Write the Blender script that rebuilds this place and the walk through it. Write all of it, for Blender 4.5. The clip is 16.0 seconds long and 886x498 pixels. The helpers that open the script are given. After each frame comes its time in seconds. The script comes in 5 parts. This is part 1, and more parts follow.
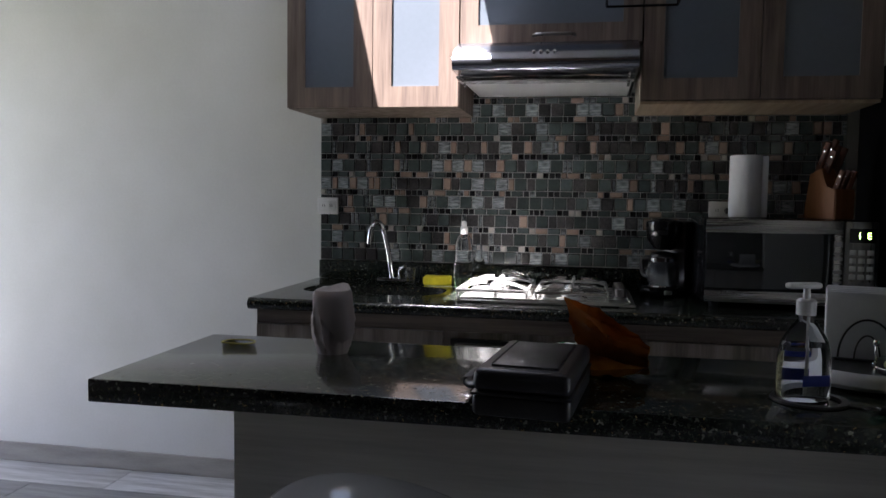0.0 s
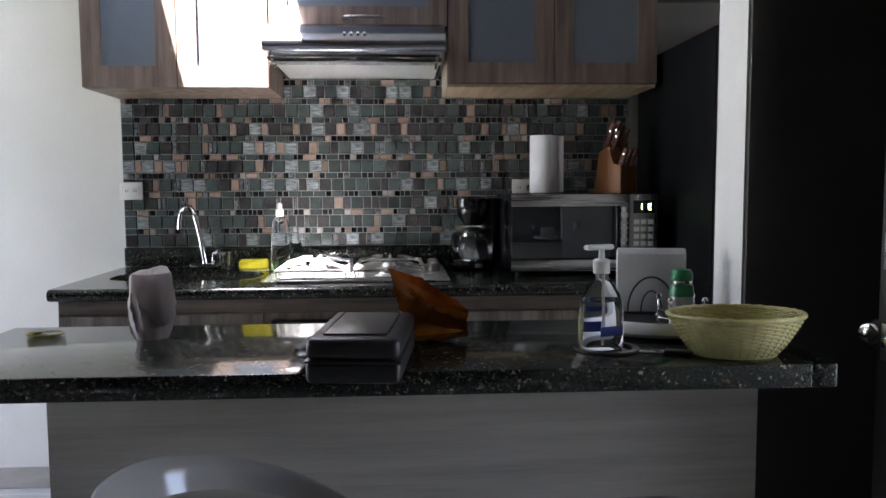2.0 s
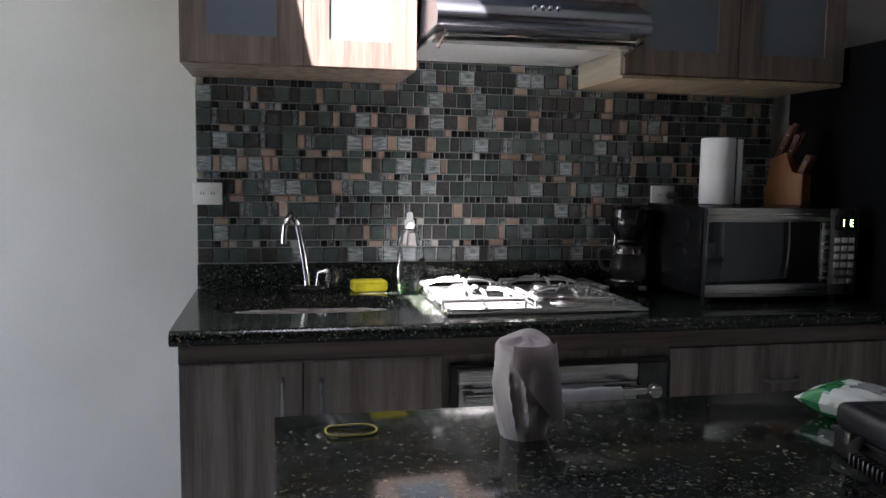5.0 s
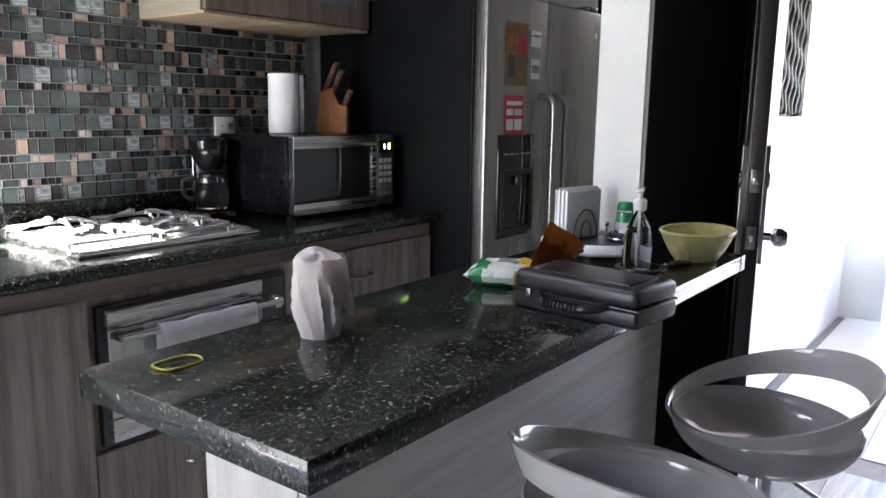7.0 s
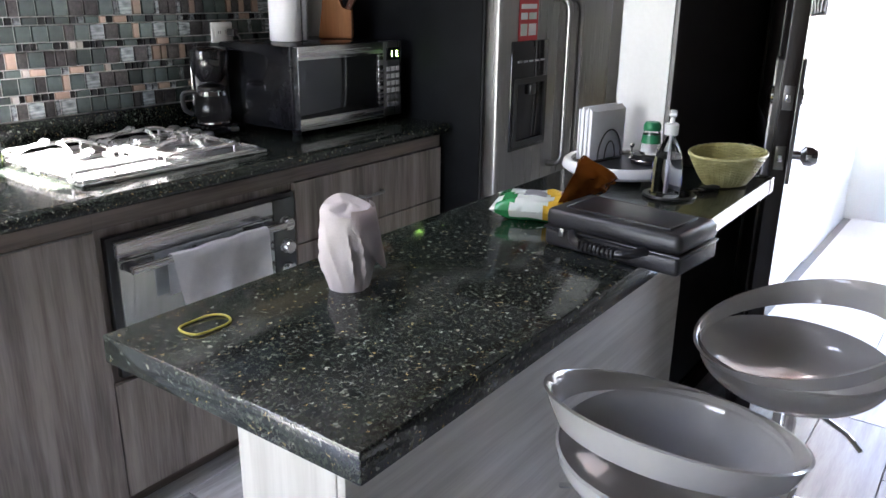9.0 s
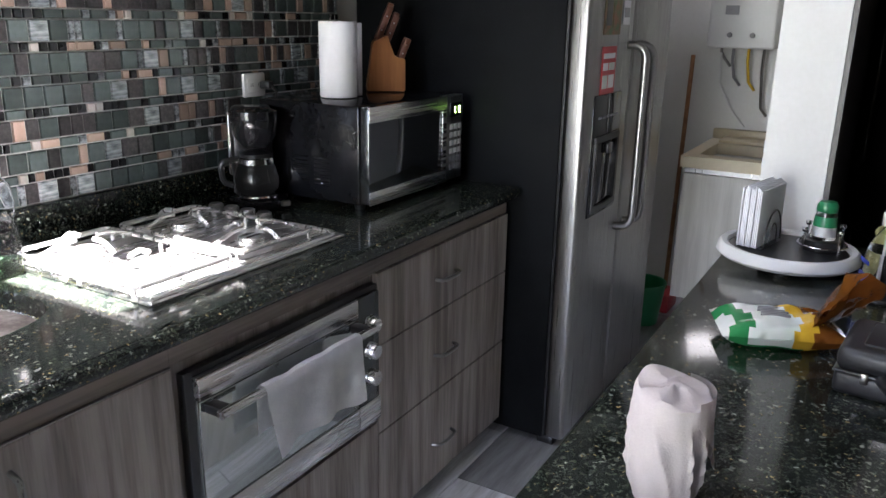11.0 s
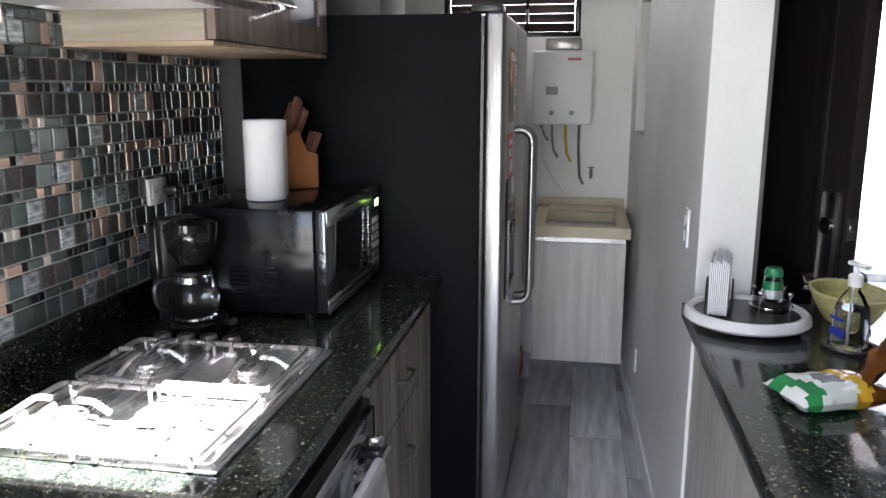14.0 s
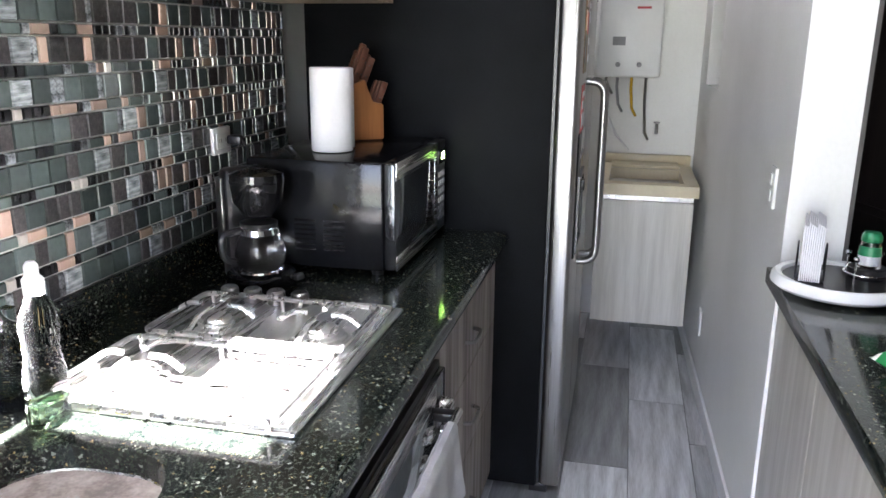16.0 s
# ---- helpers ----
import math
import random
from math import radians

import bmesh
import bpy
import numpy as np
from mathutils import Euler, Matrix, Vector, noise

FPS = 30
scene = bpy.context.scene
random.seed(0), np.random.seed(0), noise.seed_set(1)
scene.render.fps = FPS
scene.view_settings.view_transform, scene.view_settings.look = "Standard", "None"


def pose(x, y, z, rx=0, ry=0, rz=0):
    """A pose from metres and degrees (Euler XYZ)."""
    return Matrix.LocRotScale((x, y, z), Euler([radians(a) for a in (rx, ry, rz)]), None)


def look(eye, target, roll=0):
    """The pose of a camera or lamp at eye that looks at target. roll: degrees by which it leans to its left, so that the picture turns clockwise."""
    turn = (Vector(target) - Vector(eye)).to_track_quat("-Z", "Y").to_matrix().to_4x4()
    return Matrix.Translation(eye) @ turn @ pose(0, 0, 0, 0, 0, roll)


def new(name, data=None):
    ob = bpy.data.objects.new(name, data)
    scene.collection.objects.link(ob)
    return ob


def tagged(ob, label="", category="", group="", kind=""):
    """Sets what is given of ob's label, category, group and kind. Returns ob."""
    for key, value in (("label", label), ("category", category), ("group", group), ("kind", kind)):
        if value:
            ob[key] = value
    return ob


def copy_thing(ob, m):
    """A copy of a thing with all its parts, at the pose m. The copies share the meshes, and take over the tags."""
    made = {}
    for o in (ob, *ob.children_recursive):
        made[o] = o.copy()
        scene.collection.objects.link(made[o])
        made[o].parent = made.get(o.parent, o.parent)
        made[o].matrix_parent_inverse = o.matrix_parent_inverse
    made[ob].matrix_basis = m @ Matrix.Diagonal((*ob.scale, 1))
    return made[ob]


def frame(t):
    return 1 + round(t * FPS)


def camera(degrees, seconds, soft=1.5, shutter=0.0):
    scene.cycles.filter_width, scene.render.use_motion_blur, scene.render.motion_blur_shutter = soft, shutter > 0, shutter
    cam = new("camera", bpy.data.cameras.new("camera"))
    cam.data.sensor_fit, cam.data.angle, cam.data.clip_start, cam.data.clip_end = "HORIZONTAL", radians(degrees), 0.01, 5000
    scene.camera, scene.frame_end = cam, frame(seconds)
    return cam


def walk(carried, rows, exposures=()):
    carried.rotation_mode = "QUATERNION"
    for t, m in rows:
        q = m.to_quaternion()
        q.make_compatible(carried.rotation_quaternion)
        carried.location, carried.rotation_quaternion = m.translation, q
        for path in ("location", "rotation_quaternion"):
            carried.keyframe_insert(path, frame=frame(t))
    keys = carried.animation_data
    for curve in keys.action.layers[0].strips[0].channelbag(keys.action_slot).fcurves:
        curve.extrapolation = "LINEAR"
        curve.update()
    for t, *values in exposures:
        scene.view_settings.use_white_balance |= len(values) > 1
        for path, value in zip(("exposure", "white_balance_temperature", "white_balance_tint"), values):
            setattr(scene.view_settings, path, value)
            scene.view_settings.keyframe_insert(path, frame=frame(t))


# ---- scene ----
cam = camera(59.2, 16.0)
PATH = [
    (0, (1.140, 1.275, 1.238), (0.770, 3.237, 1.108), 0.8),
    (0.5, (1.206, 1.254, 1.212), (1.182, 3.248, 1.06), 0.3),
    (1, (1.164, 1.204, 1.226), (1.278, 3.193, 1.048), -0.3),
    (1.5, (1.153, 1.198, 1.236), (1.265, 3.186, 1.049), -0.4),
    (2, (1.118, 1.221, 1.22), (1.231, 3.211, 1.055), -0.3),
    (2.5, (1.111, 1.372, 1.208), (1.147, 3.364, 1.038), -0.3),
    (3, (1.112, 1.624, 1.27), (0.944, 3.605, 1.052), 0.0),
    (3.2, (1.065, 1.68, 1.275), (0.826, 3.65, 1.029), -0.0),
    (5.3, (0.123, 1.88, 1.274), (0.894, 3.718, 1.114), 1.5),
    (5.5, (0.024, 1.954, 1.228), (1.057, 3.662, 1.098), 1.9),
    (6, (-0.156, 2.005, 1.279), (1.252, 3.415, 1.107), 2.1),
    (6.5, (-0.243, 1.941, 1.285), (1.301, 3.2, 1.112), 1.1),
    (7, (-0.273, 1.918, 1.287), (1.304, 3.095, 0.93), 0.9),
    (7.5, (-0.298, 1.912, 1.294), (1.241, 3.041, 0.695), 0.7),
    (8, (-0.301, 1.904, 1.293), (1.222, 3.024, 0.639), 0.5),
    (8.5, (-0.31, 1.936, 1.324), (1.217, 3.041, 0.654), 0.7),
    (9, (-0.24, 2.026, 1.363), (1.293, 3.144, 0.729), 0.7),
    (9.5, (-0.171, 2.138, 1.382), (1.384, 3.253, 0.802), 1.3),
    (10, (-0.182, 2.31, 1.399), (1.394, 3.4, 0.828), 1.5),
    (12.3, (-0.146, 3.075, 1.457), (1.697, 3.573, 0.862), 1.5),
    (12.5, (-0.154, 3.127, 1.469), (1.712, 3.534, 0.873), 1.5),
    (13, (-0.242, 3.225, 1.499), (1.637, 3.572, 0.908), 0.6),
    (13.5, (-0.283, 3.259, 1.488), (1.604, 3.603, 0.921), 0.1),
    (14, (-0.301, 3.26, 1.48), (1.628, 3.597, 1.074), 0.1),
    (14.5, (-0.312, 3.249, 1.485), (1.651, 3.587, 1.314), 0.1),
    (15, (-0.306, 3.244, 1.476), (1.661, 3.579, 1.354), 0.2),
    (15.5, (-0.273, 3.251, 1.466), (1.686, 3.577, 1.231), 0.2),
    (16, (-0.236, 3.344, 1.467), (1.644, 3.783, 0.947), 0.5),
]
EXPOSURES = [(t, stops, 6200, 20) for t, stops in ((0.0, 3.5), (0.5, 3.5), (1.0, 4.05), (1.5, 4.5), (3.0, 5.15), (5.5, 3.95), (6.5, 4.8), (8.0, 5.5), (10.0, 5.5), (12.5, 4.85), (13.5, 5.3), (14.5, 5.05), (15.0, 5.05), (15.5, 5.15), (16.0, 5.7))]
walk(cam, [(t, look(eye, target, roll)) for t, eye, target, roll in PATH], EXPOSURES)

# ---- world, sun, large lights ----
world = bpy.data.worlds.new("sky_world")
scene.world = world
world.use_nodes = True
wn = world.node_tree.nodes
sky = wn.new("ShaderNodeTexSky")
sky.sky_type, sky.sun_disc = "NISHITA", False
SUN_WAY = Vector((0.23, 0.27, -1.0)).normalized()
sky.sun_elevation = math.asin(-SUN_WAY.z)
sky.sun_rotation = math.atan2(-SUN_WAY.x, -SUN_WAY.y)
wn["Background"].inputs["Strength"].default_value = 0.05
world.node_tree.links.new(sky.outputs[0], wn["Background"].inputs["Color"])

sun_data = bpy.data.lights.new("sun", "SUN")
sun_data.energy, sun_data.angle, sun_data.color = 5.0, radians(0.5), (1.0, 0.96, 0.9)
sun = new("sun", sun_data)
sun.matrix_world = look((0, 0, 8), Vector((0, 0, 8)) + SUN_WAY)


def window_light(name, eye, target, width, height, power, colour):
    data = bpy.data.lights.new(name, "AREA")
    data.shape, data.size, data.size_y, data.energy, data.color = "RECTANGLE", width, height, power, colour
    lamp = new(name, data)
    lamp.matrix_world = look(eye, target)
    return lamp


# daylight in the living-room window, the entrance and the laundry openings
window_light("living_window_light", (-2.58, 3.62, 1.08), (0, 3.62, 0.9), 1.2, 1.95, 1.1, (1.0, 0.965, 0.97))
window_light("entrance_light", (2.86, 2.2, 1.1), (0, 2.1, 0.6), 0.6, 1.8, 0.25, (1.0, 0.97, 0.97))
window_light("louvre_light", (3.93, 3.64, 1.90), (2.5, 3.3, 1.2), 0.66, 0.28, 0.10, (1.0, 0.98, 0.94))

window_light("skylight_light", (0.355, 3.665, 2.66), (0.355, 3.665, 0.0), 0.44, 0.60, 0.3, (0.93, 0.97, 1.0))

# ---- materials ----


def mat(name, colour, rough=0.5, metal=0.0, colour2=None, scale=8.0, stretch=(1, 1, 1), bump=0.0, fine=60.0, vary=0.0, coat=0.0, rough2=None, world_space=False):
    """A surface with a large-scale and a fine-scale variation, and relief."""
    m = bpy.data.materials.new(name)
    m.use_nodes = True
    nt = m.node_tree
    b = nt.nodes["Principled BSDF"]
    b.inputs["Metallic"].default_value = metal
    b.inputs["Roughness"].default_value = rough
    b.inputs["Coat Weight"].default_value = coat
    tc = nt.nodes.new("ShaderNodeTexCoord")
    mp = nt.nodes.new("ShaderNodeMapping")
    mp.inputs["Scale"].default_value = stretch
    if world_space:
        geo = nt.nodes.new("ShaderNodeNewGeometry")
        nt.links.new(geo.outputs["Position"], mp.inputs[0])
    else:
        nt.links.new(tc.outputs["Object"], mp.inputs[0])
    n1 = nt.nodes.new("ShaderNodeTexNoise")
    n1.inputs["Scale"].default_value, n1.inputs["Detail"].default_value = scale, 6
    n2 = nt.nodes.new("ShaderNodeTexNoise")
    n2.inputs["Scale"].default_value, n2.inputs["Detail"].default_value = fine, 3
    for n in (n1, n2):
        nt.links.new(mp.outputs[0], n.inputs[0])
    blend = nt.nodes.new("ShaderNodeMath")
    blend.operation = "MULTIPLY_ADD"
    blend.inputs[1].default_value = 0.35
    nt.links.new(n2.outputs[0], blend.inputs[0])
    nt.links.new(n1.outputs[0], blend.inputs[2])
    ramp = nt.nodes.new("ShaderNodeValToRGB")
    c2 = colour2 or tuple(c * 0.88 for c in colour)
    ramp.color_ramp.elements[0].position, ramp.color_ramp.elements[1].position = 0.5, 0.85
    ramp.color_ramp.elements[0].color, ramp.color_ramp.elements[1].color = (*colour, 1), (*c2, 1)
    nt.links.new(blend.outputs[0], ramp.inputs[0])
    out = ramp.outputs[0]
    if vary:
        info = nt.nodes.new("ShaderNodeObjectInfo")
        hsv = nt.nodes.new("ShaderNodeHueSaturation")
        mr = nt.nodes.new("ShaderNodeMapRange")
        mr.inputs[3].default_value, mr.inputs[4].default_value = 1 - vary, 1 + vary
        nt.links.new(info.outputs["Random"], mr.inputs[0])
        nt.links.new(mr.outputs[0], hsv.inputs["Value"])
        nt.links.new(out, hsv.inputs["Color"])
        out = hsv.outputs[0]
    nt.links.new(out, b.inputs["Base Color"])
    if rough2 is not None:
        mr2 = nt.nodes.new("ShaderNodeMapRange")
        mr2.inputs[1].default_value, mr2.inputs[2].default_value = 0.35, 0.7
        mr2.inputs[3].default_value, mr2.inputs[4].default_value = rough, rough2
        nt.links.new(n1.outputs[0], mr2.inputs[0])
        nt.links.new(mr2.outputs[0], b.inputs["Roughness"])
    if bump:
        bp = nt.nodes.new("ShaderNodeBump")
        bp.inputs["Strength"].default_value, bp.inputs["Distance"].default_value = bump, 0.002
        nt.links.new(blend.outputs[0], bp.inputs["Height"])
        nt.links.new(bp.outputs[0], b.inputs["Normal"])
    return m


def glass(name, colour=(1, 1, 1), rough=0.0, ior=1.45):
    m = bpy.data.materials.new(name)
    m.use_nodes = True
    b = m.node_tree.nodes["Principled BSDF"]
    b.inputs["Base Color"].default_value = (*colour, 1)
    b.inputs["Transmission Weight"].default_value = 1
    b.inputs["Roughness"].default_value = rough
    b.inputs["IOR"].default_value = ior
    return m


def glow(name, colour, strength):
    m = bpy.data.materials.new(name)
    m.use_nodes = True
    b = m.node_tree.nodes["Principled BSDF"]
    b.inputs["Base Color"].default_value = (*colour, 1)
    b.inputs["Emission Color"].default_value = (*colour, 1)
    b.inputs["Emission Strength"].default_value = strength
    return m


def wood(name, a, b_, along, rough=0.45, vary=0.0, scale=5.0):
    """Laminate or timber with a grain that runs along x, y or z."""
    st = {"x": (0.35, 6, 6), "y": (6, 0.35, 6), "z": (6, 6, 0.35)}[along]
    return mat(name, a, rough, 0, b_, scale, st, 0.25, 30, vary, rough2=rough + 0.15)


def granite_mat():
    m = bpy.data.materials.new("dark_green_granite")
    m.use_nodes = True
    nt = m.node_tree
    b = nt.nodes["Principled BSDF"]
    geo = nt.nodes.new("ShaderNodeNewGeometry")
    v1 = nt.nodes.new("ShaderNodeTexVoronoi")
    v1.inputs["Scale"].default_value = 330
    v2 = nt.nodes.new("ShaderNodeTexVoronoi")
    v2.inputs["Scale"].default_value = 210
    nz = nt.nodes.new("ShaderNodeTexNoise")
    nz.inputs["Scale"].default_value, nz.inputs["Detail"].default_value = 28, 6
    warp = nt.nodes.new("ShaderNodeTexNoise")
    warp.inputs["Scale"].default_value = 170
    shift = nt.nodes.new("ShaderNodeVectorMath")
    shift.operation = "MULTIPLY_ADD"
    shift.inputs[1].default_value = (0.012, 0.012, 0.012)
    nt.links.new(geo.outputs["Position"], warp.inputs["Vector"])
    nt.links.new(warp.outputs["Color"], shift.inputs[0])
    nt.links.new(geo.outputs["Position"], shift.inputs[2])
    for n in (v1, v2):
        nt.links.new(shift.outputs[0], n.inputs["Vector"])
    nt.links.new(geo.outputs["Position"], nz.inputs["Vector"])
    r1 = nt.nodes.new("ShaderNodeValToRGB")
    r1.color_ramp.elements[0].position, r1.color_ramp.elements[0].color = 0.42, (0.006, 0.009, 0.008, 1)
    r1.color_ramp.elements[1].position, r1.color_ramp.elements[1].color = 0.76, (0.020, 0.026, 0.021, 1)
    nt.links.new(nz.outputs[0], r1.inputs[0])

    def flecks(v, lo, hi, colour, source):
        sep = nt.nodes.new("ShaderNodeSeparateColor")
        nt.links.new(v.outputs["Color"], sep.inputs[0])
        mr = nt.nodes.new("ShaderNodeMapRange")
        mr.inputs[1].default_value, mr.inputs[2].default_value = lo, hi
        nt.links.new(sep.outputs[0], mr.inputs[0])
        mx = nt.nodes.new("ShaderNodeMix")
        mx.data_type = "RGBA"
        nt.links.new(mr.outputs[0], mx.inputs["Factor"])
        nt.links.new(source, mx.inputs["A"])
        mx.inputs["B"].default_value = colour
        return mx.outputs["Result"]

    c = flecks(v1, 0.66, 1.05, (0.07, 0.08, 0.058, 1), r1.outputs[0])
    c = flecks(v2, 0.965, 1.01, (0.34, 0.35, 0.29, 1), c)
    c = flecks(v1, 0.985, 1.0, (0.34, 0.24, 0.1, 1), c)
    nt.links.new(c, b.inputs["Base Color"])
    b.inputs["Roughness"].default_value = 0.10
    bp = nt.nodes.new("ShaderNodeBump")
    bp.inputs["Strength"].default_value, bp.inputs["Distance"].default_value = 0.22, 0.0006
    nt.links.new(v1.outputs["Color"], bp.inputs["Height"])
    nt.links.new(bp.outputs[0], b.inputs["Normal"])
    b.inputs["Specular IOR Level"].default_value = 0.55
    return m


M_WALL = mat("white_wall_paint", (0.80, 0.80, 0.78), 0.55, 0, (0.73, 0.73, 0.70), 2.5, (1, 1, 1), 0.12, 90, world_space=True)
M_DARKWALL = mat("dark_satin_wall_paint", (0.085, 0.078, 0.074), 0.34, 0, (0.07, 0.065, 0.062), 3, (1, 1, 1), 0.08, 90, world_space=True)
M_CEIL = mat("ceiling_paint", (0.72, 0.72, 0.70), 0.7, 0, (0.66, 0.66, 0.64), 3, (1, 1, 1), 0.1, 80, world_space=True)
M_PLANK = mat("wood_look_floor_tile", (0.54, 0.545, 0.55), 0.28, 0, (0.30, 0.30, 0.30), 4, (0.7, 7, 7), 0.12, 30, 0.5)
M_GROUT = mat("grey_grout", (0.28, 0.28, 0.27), 0.8)
M_SKIRT = mat("skirting_tile", (0.42, 0.40, 0.37), 0.4, 0, (0.30, 0.285, 0.265), 4, (1, 6, 6), 0.1)
M_UPPER = wood("upper_cabinet_laminate", (0.235, 0.178, 0.142), (0.11, 0.08, 0.063), "z", 0.42)
M_LOWER = wood("lower_cabinet_laminate", (0.36, 0.315, 0.28), (0.15, 0.125, 0.11), "z", 0.42)
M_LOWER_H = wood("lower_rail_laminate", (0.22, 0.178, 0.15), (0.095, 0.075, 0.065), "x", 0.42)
M_PALE = wood("pale_ash_laminate", (0.58, 0.56, 0.515), (0.45, 0.43, 0.39), "z", 0.28)
M_PALE_H = wood("pale_ash_panel", (0.55, 0.53, 0.48), (0.41, 0.39, 0.35), "x", 0.36)
M_LIGHTWOOD = wood("cut_laminate_edge", (0.48, 0.37, 0.25), (0.33, 0.24, 0.16), "y", 0.5)
M_DARKWOOD = wood("dark_roof_timber", (0.05, 0.028, 0.02), (0.022, 0.013, 0.01), "y", 0.55)
M_HONEY = wood("honey_timber", (0.36, 0.17, 0.07), (0.22, 0.095, 0.04), "x", 0.45)
M_BLOCK = wood("knife_block_wood", (0.42, 0.17, 0.05), (0.29, 0.11, 0.03), "z", 0.4)
M_GRANITE = granite_mat()
M_FROST = mat("frosted_glass_panel", (0.15, 0.175, 0.205), 0.28, 0, (0.13, 0.155, 0.18), 2)
M_STEEL = mat("brushed_stainless", (0.34, 0.333, 0.32), 0.27, 1, (0.29, 0.283, 0.275), 6, (20, 20, 0.4), 0.05, 60, rough2=0.36)
M_STEEL_H = mat("brushed_stainless_flat", (0.66, 0.65, 0.63), 0.22, 1, (0.58, 0.57, 0.56), 6, (0.4, 20, 20), 0.05, 60, rough2=0.32)
M_HOB = mat("satin_hob_steel", (0.68, 0.68, 0.67), 0.24, 0.85, (0.58, 0.58, 0.57), 6, (0.6, 12, 12), 0.04, 60, rough2=0.34)
M_HOODSTEEL = mat("painted_hood_steel", (0.42, 0.44, 0.50), 0.22, 1.0, (0.36, 0.38, 0.44), 4)
M_CHROME = mat("chrome", (0.85, 0.85, 0.86), 0.06, 1, (0.80, 0.80, 0.82), 3)
M_BLACKMETAL = mat("black_enamel", (0.006, 0.006, 0.007), 0.10, 0, (0.010, 0.0105, 0.012), 7, (1, 1, 1), 0.12, 60, rough2=0.22)
M_FRIDGE = mat("textured_black_fridge_side", (0.003, 0.0033, 0.0038), 0.48, 0, (0.0075, 0.008, 0.009), 5, (1, 1, 1), 0.5, 160, rough2=0.6)
M_FRIDGE.node_tree.nodes["Principled BSDF"].inputs["Specular IOR Level"].default_value = 0.08
M_BLACKMETAL.node_tree.nodes["Principled BSDF"].inputs["Specular IOR Level"].default_value = 0.25
M_BLACK = mat("black_plastic", (0.012, 0.012, 0.013), 0.28, 0, (0.02, 0.02, 0.021), 9)
M_BLACKGLOSS = mat("black_gloss", (0.008, 0.008, 0.009), 0.05, 0, (0.01, 0.01, 0.011), 4)
M_LEATHER = mat("black_moulded_case_shell", (0.016, 0.016, 0.018), 0.38, 0, (0.024, 0.024, 0.026), 12, (1, 1, 1), 0.35, 160)
M_DOOR = mat("dark_stained_door", (0.024, 0.019, 0.017), 0.34, 0, (0.014, 0.011, 0.010), 5, (6, 6, 0.4), 0.3, 30)
M_STOOL = mat("grey_gloss_plastic", (0.47, 0.46, 0.45), 0.13, 0, (0.44, 0.43, 0.42), 3, coat=0.4)
M_WHITEPL = mat("white_plastic", (0.78, 0.78, 0.77), 0.32, 0, (0.73, 0.73, 0.72), 5)
M_PAPER = mat("white_paper", (0.82, 0.82, 0.84), 0.85, 0, (0.76, 0.76, 0.78), 14, (1, 1, 1), 0.4, 120)
M_CLOTH = mat("pale_pink_cloth", (0.56, 0.50, 0.49), 0.9, 0, (0.48, 0.43, 0.42), 10, (1, 1, 1), 0.5, 400)
M_TOWEL = mat("white_terry_towel", (0.80, 0.80, 0.80), 0.95, 0, (0.68, 0.68, 0.69), 22, (1, 1, 1), 1.0, 260)
M_YELLOW = mat("yellow_sponge", (0.85, 0.72, 0.03), 0.9, 0, (0.70, 0.58, 0.02), 30, (1, 1, 1), 0.8, 200)
M_RUBBER = mat("olive_yellow_rubber", (0.52, 0.44, 0.06), 0.5, 0, (0.42, 0.35, 0.05), 20)
M_BASKET = mat("yellow_woven_cane", (0.66, 0.62, 0.30), 0.4, 0, (0.52, 0.48, 0.2), 40)
M_CREAM = mat("cream_tub_plastic", (0.62, 0.53, 0.36), 0.35, 0, (0.54, 0.46, 0.31), 5)
M_GREEN = mat("green_plastic", (0.02, 0.22, 0.09), 0.35, 0, (0.015, 0.18, 0.07), 8)
M_BAGG = mat("bag_green", (0.03, 0.26, 0.08), 0.25, 0, (0.02, 0.18, 0.06), 12, (1, 1, 1), 0.5, 60)
M_BAGW = mat("bag_white", (0.75, 0.78, 0.74), 0.25, 0, (0.6, 0.68, 0.6), 12, (1, 1, 1), 0.5, 60)
M_BAGO = mat("bag_orange_foil", (0.42, 0.155, 0.025), 0.2, 0.3, (0.24, 0.08, 0.015), 10, (1, 1, 1), 0.8, 50)
M_BAGY = mat("bag_yellow", (0.75, 0.48, 0.04), 0.25, 0, (0.6, 0.36, 0.03), 10, (1, 1, 1), 0.5, 60)
M_FOIL = mat("silver_foil", (0.75, 0.74, 0.72), 0.2, 1, (0.62, 0.61, 0.6), 14, (1, 1, 1), 1.0, 60)
M_RED = mat("red_print", (0.55, 0.03, 0.04), 0.4, 0, (0.45, 0.03, 0.03), 10)
M_BLUE = mat("blue_label", (0.03, 0.06, 0.42), 0.35, 0, (0.025, 0.05, 0.36), 10)
M_GREYPRINT = mat("grey_print", (0.30, 0.30, 0.31), 0.5, 0, (0.25, 0.25, 0.26), 10)
M_GLASS = glass("clear_glass")
M_PET = glass("clear_bottle_plastic", (0.96, 0.98, 1.0), 0.03, 1.18)
M_GEL = glass("blue_tinted_gel", (0.95, 0.96, 1.0), 0.02, 1.12)
M_SOAP = glass("green_dish_soap", (0.72, 0.97, 0.66), 0.02, 1.33)
M_DIGIT = glow("green_digits", (0.45, 1.0, 0.15), 1.2)
M_OUTFLOOR = mat("pale_terrace_tile", (0.74, 0.73, 0.71), 0.35, 0, (0.66, 0.65, 0.63), 3, (1, 1, 1), 0.1, 50, 0.05)
